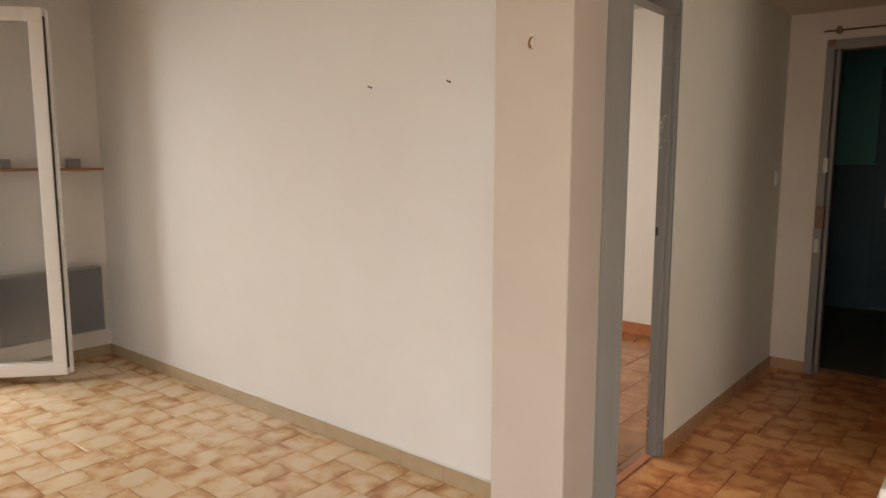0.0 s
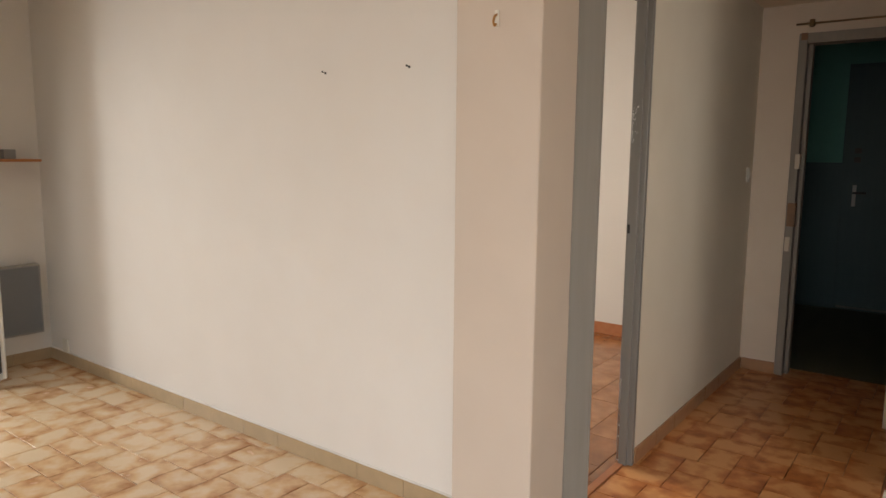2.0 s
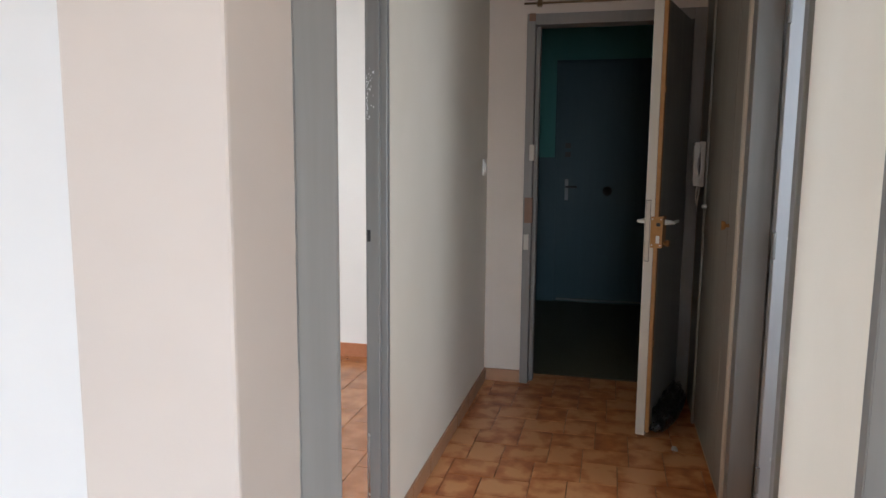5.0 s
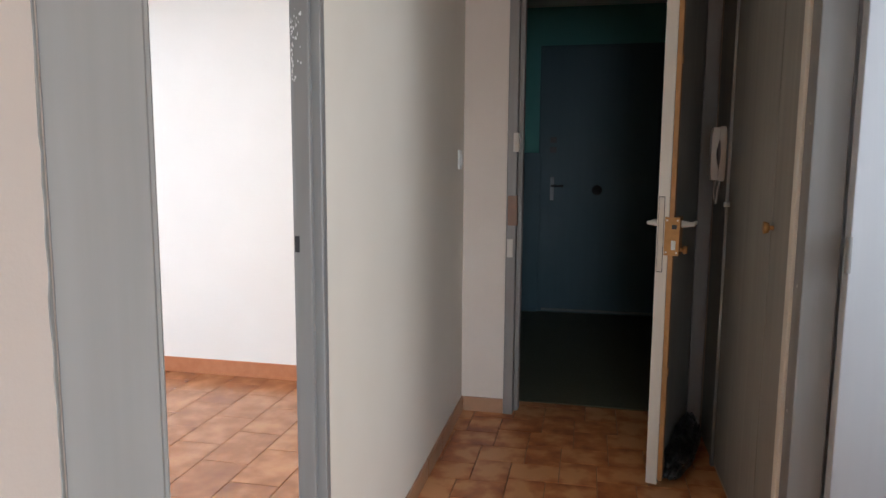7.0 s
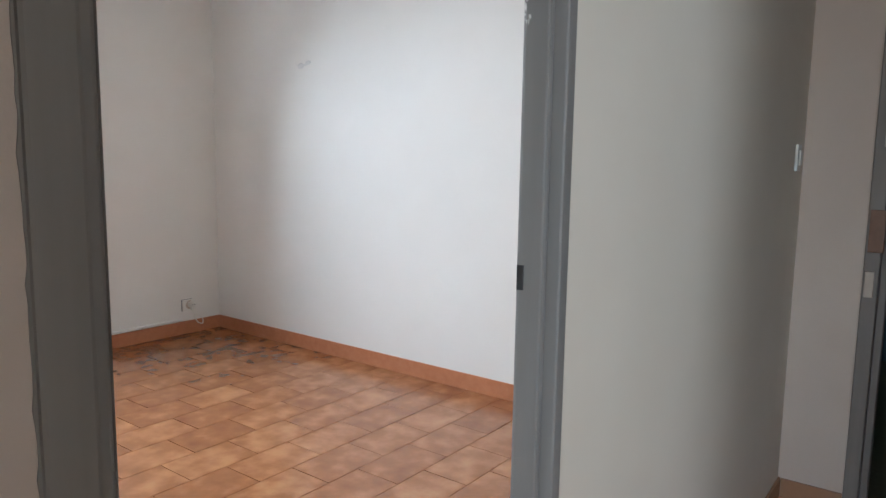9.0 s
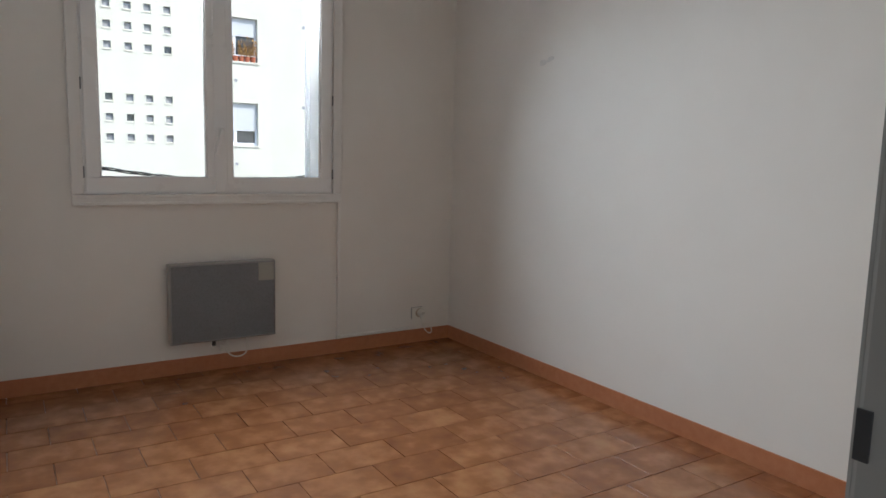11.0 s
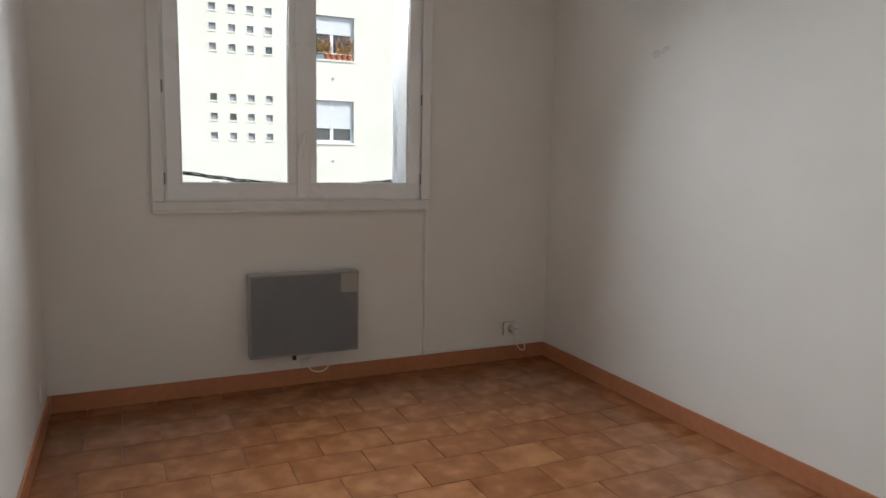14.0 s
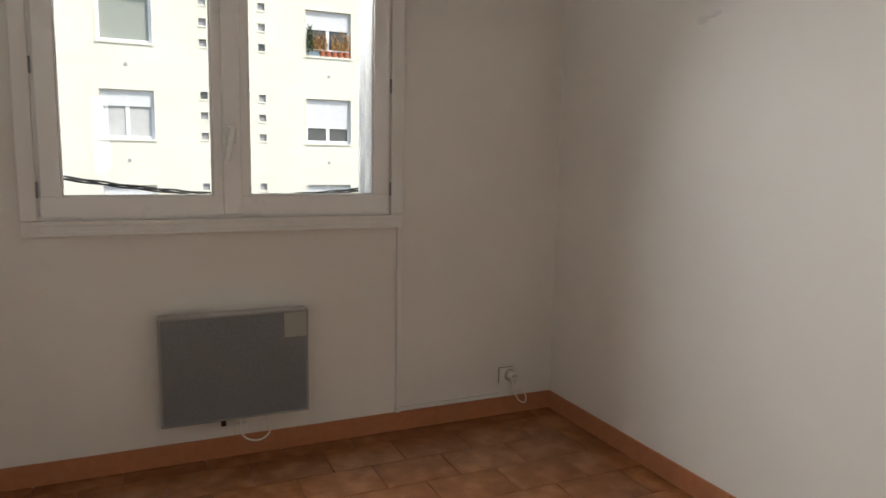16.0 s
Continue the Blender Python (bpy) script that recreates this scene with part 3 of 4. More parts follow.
def bowed(x_out, x_in, half, bow, y0, y1):
    """An upright slab whose inner side is hollowed by a bow in the middle."""
    bm, rows = bmesh.new(), []
    for i in range(25):
        z = -half + 2 * half * i / 24
        hollow = bow * max(0.0, math.cos(math.pi * z / (half * 1.15))) ** 1.4
        soft = 0.006 * (abs(z) / half) ** 8
        a, b = x_out + (soft if x_out < x_in else -soft), x_in + (-hollow if x_out < x_in else hollow)
        rows.append([bm.verts.new(p) for p in ((a, y0, z), (b, y0, z), (b, y1, z), (a, y1, z))])
    for a, b in zip(rows, rows[1:]):
        for q in range(4):
            bm.faces.new((a[q], a[(q + 1) % 4], b[(q + 1) % 4], b[q]))
    bm.faces.new(rows[0])
    bm.faces.new(rows[-1])
    return bm


part("base_plate", bowed(0.0, -0.028, 0.112, 0.006, -0.028, 0.028), M["handset"], ic)
part("handset", bowed(-0.058, -0.0285, 0.108, 0.011, -0.026, 0.024), M["handset"], ic, "cream curved handset")
part("cord", tube([(-0.03, 0, -0.105), (-0.035, 0.012, -0.15), (-0.03, 0.015, -0.19), (-0.028, -0.004, -0.205), (-0.028, -0.02, -0.18), (-0.02, -0.015, -0.115)], 0.004), M["beige"], ic)

rod = thing("curtain_rod", Matrix(), "thin brass curtain rod over the entrance door", "curtain rod")
part("rod", cyl((0.20, YC - 0.045, 2.165), (1.150, YC - 0.045, 2.165), 0.006), M["rodmetal"], rod, "", True)
for x in (0.285, 1.105):
    part("bracket", cyl((x, YC + 0.001, 2.165), (x, YC - 0.055, 2.165), 0.011), M["rodmetal"], rod)
    part("finial", cyl((x - 0.0, YC - 0.055, 2.145), (x - 0.0, YC - 0.050, 2.185), 0.014), M["rodmetal"], rod)

sw = thing("light_switch", pose(0.0, 2.56, 1.27), "small white rocker switch on the hall wall", "switch")
part("plate", box(0.0, -0.03, -0.045, 0.010, 0.03, 0.045, bevel=0.004), M["plastic"], sw)
part("rocker", box(0.010, -0.013, -0.025, 0.016, 0.013, 0.025, bevel=0.003), M["plastic"], sw)

bag = thing("bin_bag", pose(1.03, 2.30, 0, 0, 0, 73), "crumpled black plastic bag behind the entrance door", "bag")
bm = bmesh.new()
bmesh.ops.create_icosphere(bm, subdivisions=4, radius=1)
for v in bm.verts:
    q = v.co.copy()
    r = 1 + 0.30 * noise.noise(q * 2.1) + 0.16 * noise.noise(q * 5.5 + Vector((3, 1, 2))) + 0.07 * noise.noise(q * 13)
    v.co = Vector((q.x * 0.27, q.y * 0.055, max(q.z, -0.72) * 0.075 + 0.055 + 0.02 * (q.x > 0.2) * q.x)) * r
    v.co.z = max(v.co.z, 0.001)
part("plastic", bm, M["bag"], bag, "", True)
bit = thing("paper_scrap", pose(1.03, 1.90, 0, 0, 0, 30), "tiny crumpled white paper scrap on the tiles", "scrap")
bm = bmesh.new()
bmesh.ops.create_icosphere(bm, subdivisions=2, radius=0.014)
for v in bm.verts:
    v.co *= 1 + 0.5 * noise.noise(v.co * 90)
    v.co.z = max(v.co.z + 0.008, 0.0)
part("paper", bm, M["plastic"], bit)

# ---------------------------------------------------------------- landing
d4 = thing("door_4", Matrix(), "closed navy door of the flat across the landing", "door", kind="structure")
part("door_panel", box(0.208, 5.118, 0.03, 1.142, 5.16, 2.178, bevel=0.004), M["navy"], d4)
part("frame", boxes((0.19, 5.14, 0, 0.2075, 5.17, 2.2), (1.1425, 5.14, 0, 1.16, 5.17, 2.2), (0.2075, 5.14, 2.179, 1.1425, 5.17, 2.2)), M["navy"], d4)
part("handle_plate", box(0.292, 5.110, 0.95, 0.322, 5.118, 1.14, bevel=0.003), M["heater"], d4, "bright handle plate")
h = cyl((0.307, 5.11, 1.07), (0.307, 5.07, 1.07), 0.009)
add_cyl(h, (0.307, 5.075, 1.07), (0.40, 5.075, 1.07), 0.009)
part("lever", h, M["darkmetal"], d4, "", True)
part("door_knob", cyl((0.67, 5.118, 1.04), (0.67, 5.06, 1.04), 0.018, 0.04), M["darkmetal"], d4, "dark centre knob", True)
part("weather_bar", box(0.24, 5.105, 0.02, 1.14, 5.118, 0.040, bevel=0.003), M["barpaint"], d4, "pale bar along the door foot")
for z in (1.34, 1.42):
    part("name_plate", box(0.285, 5.110, z, 0.335, 5.118, z + 0.045, bevel=0.002), M["darkmetal"], d4)

# ---------------------------------------------------------------- bedroom window
win = thing("window_1", Matrix(), "closed white two-sash plastic window with grey joints", "window", kind="structure")
CY0, CY1, CZ0, CZ1 = 0.600, 2.100, 0.975, 2.49
for a in ((CY0, CZ0, CY1, CZ0 + 0.058), (CY0, CZ1 - 0.058, CY1, CZ1), (CY0, CZ0 + 0.0585, CY0 + 0.058, CZ1 - 0.0585), (CY1 - 0.058, CZ0 + 0.0585, CY1, CZ1 - 0.0585)):
    part("casing", box(BW - 0.003, a[0], a[1], BW + 0.028, a[2], a[3], bevel=0.006), M["casing"], win)
FY0, FY1, FZ0, FZ1 = 0.640, 2.060, 1.012, 2.45
FX = BW - 0.012
for a in ((FY0, FZ0, FY1, FZ0 + 0.04), (FY0, FZ1 - 0.04, FY1, FZ1), (FY0, FZ0 + 0.0405, FY0 + 0.04, FZ1 - 0.0405), (FY1 - 0.04, FZ0 + 0.0405, FY1, FZ1 - 0.0405)):
    part("window_frame", box(FX - 0.05, a[0], a[1], FX + 0.020, a[2], a[3], bevel=0.005), M["pvc"], win)
for y0, y1 in ((0.672, 1.352), (1.358, 2.030)):
    sash = part("sash", boxes((FX - 0.02, y0, 1.046, FX + 0.034, y1, 1.122), (FX - 0.02, y0, 2.345, FX + 0.034, y1, 2.42)), M["pvc"], win)
    for a, b in ((y0, y0 + 0.068), (y1 - 0.068, y1)):
        part("stile", box(FX - 0.02, a, 1.1222, FX + 0.034, b, 2.3448, bevel=0.004), M["pvc"], sash)
    for a in ((y0 + 0.068, 1.122, y1 - 0.068, 1.130), (y0 + 0.068, 1.130, y0 + 0.075, 2.345), (y1 - 0.075, 1.130, y1 - 0.068, 2.345)):
        part("gasket", box(FX - 0.004, a[0] + 0.0004, a[1] + 0.0004, FX + 0.022, a[2] - 0.0004, a[3] - 0.0004), M["pvc"], sash)
    pane = part("pane", box(FX + 0.000, y0 + 0.066, 1.12, FX + 0.004, y1 - 0.066, 2.355), M["glass"], sash)
    pane.visible_shadow = False
part("cover_bead", box(FX + 0.0342, 1.320, 1.05, FX + 0.046, 1.392, 2.41, bevel=0.004), M["pvc"], win)
h = box(FX + 0.046, 1.340, 1.335, FX + 0.056, 1.372, 1.405, bevel=0.004)
add_cyl(h, (FX + 0.056, 1.356, 1.385), (FX + 0.082, 1.356, 1.385), 0.009)
add_box(h, -0.010, -0.013, -0.132, 0.008, 0.013, 0.013, bevel=0.006, m=pose(FX + 0.082, 1.356, 1.385, -13, 0, 0))
part("window_handle", h, M["pvc"], win, "white window handle", True)
for y in (0.658, 2.044):
    for z in (1.15, 1.60):
        part("hinge", cyl((FX + 0.03, y, z - 0.03), (FX + 0.03, y, z + 0.03), 0.007), M["heater_dark"], win)
part("sill", box(OUT - 0.06, 0.60, 0.985, FX - 0.052, 2.10, 1.012, bevel=0.004), M["facade"], win, "outer window sill")
part("shutter_rail", box(OUT + 0.03, 2.020, 1.02, OUT + 0.06, 2.044, 2.42, bevel=0.003), M["pvc"], win)

# black strip added on the reveal for the shade in the shutter guide slot
part("guide_slot_shade", box(FX - 0.090, 2.037, 1.02, FX - 0.054, 2.0448, 2.42), M["black"], win, "black strip painted as the dark shutter guide slot")
part("casing_lip", box(BW + 0.0285, CY0 + 0.004, CZ0 + 0.002, BW + 0.038, CY1 - 0.004, CZ0 + 0.018, bevel=0.003), M["casing"], win, "raised ledge under the window")
part("casing_lip", box(BW + 0.0285, CY0 + 0.030, CZ0 + 0.040, BW + 0.035, CY1 - 0.030, CZ0 + 0.0575, bevel=0.003), M["casing"], win)
for y in (0.640, 2.060):
    part("casing_bead", box(BW + 0.0005, y - 0.006, 1.035, BW + 0.012, y + 0.006, 2.43, bevel=0.002), M["casing"], win)

trunk = thing("cable_trunking", Matrix(), "white plastic cable trunking from window to skirting", "trunking", kind="structure")
part("upright", box(BW - 0.001, 2.078, SKH + 0.018, BW + 0.014, 2.100, 0.974, bevel=0.002), M["casing"], trunk)
part("run", box(BW - 0.001, 2.1005, 0.097, BW + 0.016, 2.632, 0.114, bevel=0.002), M["casing"], trunk)
part("lid", box(BW + 0.0142, 2.081, SKH + 0.020, BW + 0.018, 2.097, 0.972, bevel=0.0015), M["casing"], trunk)
part("end_cap", box(BW - 0.001, 2.074, 0.0935, BW + 0.020, 2.1003, 0.118, bevel=0.002), M["plastic"], trunk)

# ---------------------------------------------------------------- heaters


def heater(name, m, width, height, label, cover=True):
    ob = thing(name, m, label, "heater")
    part("body", box(0.018, 0, 0, 0.088, width, height, bevel=0.010, segments=3), M["heater_side"], ob)
    rim = [(0.004, 0.004, 0.011, height - 0.004), (width - 0.011, 0.004, width - 0.004, height - 0.004), (0.0112, 0.004, width - 0.0112, 0.011), (0.0112, height - 0.011, width - 0.0112, height - 0.004)]
    part("front_frame", boxes(*[(0.0882, a[0], a[1], 0.094, a[2], a[3]) for a in rim], bevel=0.002), M["heater_edge"], ob)
    sheet = box(0.0884, 0.0115, 0.0115, 0.0925, width - 0.0115, height - 0.0115, bevel=0.0015)
    part("grille", sheet, M["grille"], ob, "finely perforated blue-grey front sheet")
    if cover:
        part("control_cover", box(0.0927, width - 0.105, height - 0.118, 0.0965, width - 0.012, height - 0.012, bevel=0.002), M["heater_cover"], ob, "plain beige-grey control cover")
    for y in (0.1, width - 0.1):
        part("bracket", box(0.0, y - 0.015, 0.03, 0.018, y + 0.015, height - 0.05), M["heater"], ob)
    return ob


heater("panel_heater", pose(BW, 1.048, 0.192), 0.601, 0.455, "blue-grey perforated electric panel heater under the bedroom window")
heater("panel_heater", pose(LW, -0.735, 0.205), 0.66, 0.45, "grey electric panel heater on the living room wall", False)

box1 = thing("outlet_box", pose(BW, 1.36, 0.125), "white cable outlet below the heater", "outlet")
part("plate", box(0.0, -0.02, -0.018, 0.022, 0.035, 0.022, bevel=0.004), M["plastic"], box1)
part("cable", tube([(0.03, 0.02, 0.068), (0.05, 0.0, 0.01), (0.06, 0.03, -0.035), (0.06, 0.085, -0.045), (0.05, 0.125, -0.015), (0.04, 0.12, 0.068)], 0.004), M["plastic"], box1)
part("plug_stub", box(0.03, -0.075, 0.03, 0.05, -0.055, 0.066, bevel=0.003), M["black"], box1)

so = thing("wall_socket", pose(BW, 2.655, 0.11), "white wall socket with a plugged-in cable", "socket")
# slightly larger grey sheet: paints the shadow gap round the socket plate
part("gap_shade", box(0, -0.0212, 0.0538, 0.005, 0.0612, 0.1362, bevel=0.001), M["heater_dark"], so, "grey rim painted as the shadow gap round the plate")
part("plate", box(0.0052, -0.02, 0.055, 0.016, 0.06, 0.135, bevel=0.004), M["plastic"], so)
part("well_rim", cyl((0.0162, 0.036, 0.096), (0.020, 0.036, 0.096), 0.031, 0.029, 24), M["beige"], so, "", True)
plug = cyl((0.0202, 0.040, 0.100), (0.046, 0.040, 0.100), 0.024, 0.020, 24)
add_cyl(plug, (0.046, 0.040, 0.100), (0.058, 0.040, 0.100), 0.020, 0.017, 24)
add_box(plug, 0.026, 0.030, 0.058, 0.050, 0.052, 0.090, bevel=0.006)
plug = part("plug", plug, M["plastic"], so, "white round plug", True)
for y in (0.032, 0.048):
    part("contact_hole", cyl((0.057, y, 0.102), (0.0592, y, 0.102), 0.0032, seg=10), M["black"], plug)
part("cord", tube([(0.035, 0.045, 0.07), (0.04, 0.045, 0.03), (0.045, 0.075, -0.03), (0.05, 0.11, -0.045), (0.045, 0.115, -0.01), (0.03, 0.085, 0.02), (0.02, 0.06, 0.012)], 0.0035), M["plastic"], so)
so2 = thing("wall_socket", pose(-3.55, BY0 + 0.004, 0.215), "small white socket on the bedroom side wall", "socket")
part("plate", box(-0.02, 0, -0.04, 0.04, 0.012, 0.04, bevel=0.004), M["plastic"], so2)
so3 = thing("wall_socket", pose(-3.50, 0, 0.115), "small white socket low on the living room wall", "socket")
part("plate", box(-0.035, -0.012, -0.035, 0.035, 0, 0.05, bevel=0.004), M["plastic"], so3)
patch = thing("filler_patch", pose(-2.90, BY1, 1.825), "pale grey smeared filler patch on the wall", "patch")
for dx, dz, w, hh in ((-0.035, -0.004, 0.030, 0.017), (0.032, 0.012, 0.026, 0.012), (0.0, 0.0, 0.028, 0.006)):
    bm = bmesh.new()
    bmesh.ops.create_icosphere(bm, subdivisions=3, radius=1)
    for v in bm.verts:
        q = v.co.copy()
        v.co = Vector((q.x * w + dx, q.y * 0.0018, q.z * hh + dz + 0.1 * hh * noise.noise(q * 3))) * (1 + 0.18 * noise.noise(q * 2.5 + Vector((dx * 50, 0, 0))))
        v.co.y = min(v.co.y, 0.0004)
    part("smear", bm, M["filler"], patch, "", True)

# ---------------------------------------------------------------- living room things
shelf = thing("wall_shelf", pose(LW, -0.75, 1.31), "thin orange wooden wall shelf", "shelf")
part("board", box(0, 0, 0, 0.16, 0.70, 0.016, bevel=0.002), M["shelfwood"], shelf)
for y in (0.10, 0.52):
    part("bracket", box(0, y, 0.0165, 0.07, y + 0.07, 0.075, bevel=0.004), M["heater"], shelf, "small grey block on the shelf")
for i, (x, z) in enumerate(((-1.047, 1.705), (-0.600, 1.700))):
    nl = thing("nail", pose(x, 0, z), "small dark nail in the wall", "nail", "nails in the wall")
    b = cyl((0, 0, 0), (0.004, -0.020, 0.002), 0.0018, seg=8)
    add_cyl(b, (0.004, -0.020, 0.002), (0.0045, -0.0225, 0.0025), 0.004, seg=10)
    add_cyl(b, (0, 0, 0), (0, -0.002, 0), 0.005, seg=10)
    part("pin", b, M["darkmetal"], nl)
hk = thing("wall_hook", pose(0.035, -0.393, 1.745), "small brass wall hook with a stained plate", "hook")
part("plate", box(-0.007, -0.004, -0.022, 0.007, 0, 0.022, bevel=0.003), M["plastic"], hk)
part("hook", tube([(0, -0.003, 0.010), (0, -0.014, 0.003), (0, -0.019, -0.012), (0, -0.013, -0.020), (0, -0.007, -0.015)], 0.0032), M["brass"], hk)

# inward-opening glazed door of the living room
gd = thing("window_2", pose(LW + 0.02, -0.95, 0.0, 0, 0, 48.8), "open white plastic casement of the balcony door", "window", kind="structure")
SW, SH = 0.638, 2.26
for a in ((0, 0.055, SW, 0.135), (0, SH - 0.08, SW, SH)):
    part("rail", box(a[0], -0.03, a[1], a[2], 0.03, a[3], bevel=0.005), M["pvc"], gd)
for a in (0, SW - 0.08):
    part("stile", box(a, -0.03, 0.1355, a + 0.08, 0.03, SH - 0.0805, bevel=0.005), M["pvc"], gd)
pn = part("pane", box(0.075, -0.003, 0.13, SW - 0.075, 0.003, SH - 0.075), M["glass"], gd)
pn.visible_shadow = False
part("lip", box(SW + 0.0032, 0.004, 0.06, SW + 0.020, 0.030, SH - 0.01, bevel=0.003), M["pvc"], gd)
for a in ((0.0802, 0.1355, 0.0852, SH - 0.0805), (SW - 0.0852, 0.1355, SW - 0.0802, SH - 0.0805)):
    part("glazing_bead", box(a[0], -0.020, a[1], a[2], 0.020, a[3]), M["heater_dark"], gd)
part("lock_rod", box(SW + 0.0003, -0.024, 0.10, SW + 0.003, 0.002, SH - 0.05), M["darkmetal"], gd)
part("lock_catch", box(SW + 0.003, -0.012, 1.02, SW + 0.014, 0.010, 1.14, bevel=0.003), M["chrome"], gd)

wb = thing("convector", pose(1.045, -0.335, 0), "white plastic convector heater standing by the doorway", "heater")
bm = box(-0.005, -0.10, 0.03, 0.058, 0.105, 0.668, bevel=0.012)
for v in bm.verts:
    if v.co.z > 0.5:
        v.co.z -= 0.5 * max(0.0, v.co.x - 0.01)
part("body", bm, M["plastic"], wb)
bm = box(-0.040, -0.112, 0.03, -0.0055, 0.112, 0.690, bevel=0.010)
for v in bm.verts:
    if v.co.z > 0.6 and v.co.x < -0.02:
        v.co.z -= 0.022
part("front_panel", bm, M["plastic"], wb)
for i in range(8):
    part("rib", box(-0.0455, -0.090 + i * 0.024, 0.08, -0.0402, -0.078 + i * 0.024, 0.64, bevel=0.002), M["plastic"], wb)
for y in (-0.09, 0.07):
    part("foot", box(-0.035, y, 0, 0.05, y + 0.02, 0.0295), M["black"], wb)

# ---------------------------------------------------------------- skirtings


def skirting(name, runs, mat, label, piece, height=SKH, thick=0.010):
    """Runs of (x0, y0, x1, y1, side): straight skirting, side is the way off the wall."""
    ob = thing(name, Matrix(), label, "skirting", kind="structure")
    for x0, y0, x1, y1, (sx, sy) in runs:
        L = math.hypot(x1 - x0, y1 - y0)
        n = max(1, round(L / piece)) if piece else 1
        ux, uy = (x1 - x0) / L, (y1 - y0) / L
        for i in range(n):
            a, b = i * L / n + 0.001, (i + 1) * L / n - 0.001
            jit = random.uniform(-0.0012, 0.0012)
            c = [x0 + ux * a, y0 + uy * a, x0 + ux * b, y0 + uy * b]
            xs = sorted((c[0], c[2], c[0] + sx * (thick + jit), c[2] + sx * (thick + jit)))
            ys = sorted((c[1], c[3], c[1] + sy * (thick + jit), c[3] + sy * (thick + jit)))
            part("tile" if piece else "board", box(xs[0], ys[0], 0, xs[-1], ys[-1], height + jit, bevel=0.002), mat, ob)
    return ob


sk_living = skirting("baseboard_living", [(LW, 0, -0.103, 0, (0, -1)), (LW, -0.011, LW, -0.94, (1, 0)), (-0.101, -0.012, -0.101, -0.393, (-1, 0))], M["skirt_living"], "beige tile skirting in the living room", 0.255)


def caulk_bead(parent, x0, x1, y, side):
    """An uneven bead along x on top of a skirting; side is the way off the wall."""
    bm, rows = bmesh.new(), []
    for i in range(181):
        x = x0 + (x1 - x0) * i / 180
        d = 0.010 + 0.003 * noise.noise(Vector((x * 9, 1, 3)))
        h = SKH + 0.007 + 0.003 * noise.noise(Vector((x * 14, 5, 1)))
        rows.append([bm.verts.new(p) for p in ((x, y, SKH + 0.0014), (x, y + side * d, SKH + 0.0014), (x, y + side * d * 0.55, SKH + 0.005), (x, y, h))])
    for a, b in zip(rows, rows[1:]):
        for q in range(3):
            bm.faces.new((a[q], a[q + 1], b[q + 1], b[q]))
    part("caulk", bm, M["filler"], parent, "uneven white caulk bead")


caulk_bead(sk_living, LW + 0.012, -0.104, 0.0, -1)
skirting("baseboard_hall", [(0, DY1 + 0.003, 0, YC, (1, 0)), (0.0105, YC, 0.214, YC, (0, -1))], M["skirt_hall"], "brown tile skirting in the hall", 0.255)
skirting("baseboard_bedroom", [(BW, BY0 + 0.016, BW, BY1, (1, 0)), (BW + 0.0105, BY1, JX - 0.01, BY1, (0, -1)), (BW + 0.0105, BY0 + 0.004, -0.80, BY0 + 0.004, (0, 1))], M["skirt_bed"], "terracotta painted skirting in the bedroom", 0, 0.092)

# ---------------------------------------------------------------- street and the house across it
setting("ground", box(-400, -400, -5.3, 400, 400, -5.0), M["asphalt"], "asphalt street", "ground")
house = thing("apartment_building", pose(-22.25, 0, -5.0), "cream rendered apartment building with small square lights", "building")
W_ROWS = [(0.27, 1.64), (5.95, 7.36)]
ST, Z0 = 2.63, 1.575 + 5.0       # storey height and sill of the storey seen whole


def facade():
    """The wall with real openings: bands of boxes between window columns."""
    bm = bmesh.new()
    cols = [(a, b, 1.34) for a, b in W_ROWS] + [(a - 11.4, b - 11.4, 1.34) for a, b in W_ROWS] + [(a + 11.4, b + 11.4, 1.34) for a, b in W_ROWS]
    cols.sort()
    small = [2.984, 3.546, 4.086, 4.638]
    y = -30.0
    for a, b, hgt in cols:
        zone(bm, y, a, small)
        z = 0.0
        for s in range(-2, 4):
            zs = Z0 + s * ST
            add_box(bm, -0.35, a, z, 0, b, zs)
            z = zs + hgt
        add_box(bm, -0.35, a, z, 0, b, 19.0)
        y = b
    zone(bm, y, 30.0, small)
    return bm


def zone(bm, y0, y1, small):
    inside = [c for c in small if y0 < c < y1]
    y = y0
    for c in inside:
        add_box(bm, -0.35, y, 0, 0, c - 0.1, 19.0)
        z = 0.0
        for s in range(-2, 4):
            for r in range(3):
                zc = 1.70 + 5.0 + s * ST + r * 0.58
                add_box(bm, -0.35, c - 0.1, z, 0, c + 0.1, zc - 0.1)
                z = zc + 0.1
        add_box(bm, -0.35, c - 0.1, z, 0, c + 0.1, 19.0)
        y = c + 0.1
    add_box(bm, -0.35, y, 0, 0, y1, 19.0)


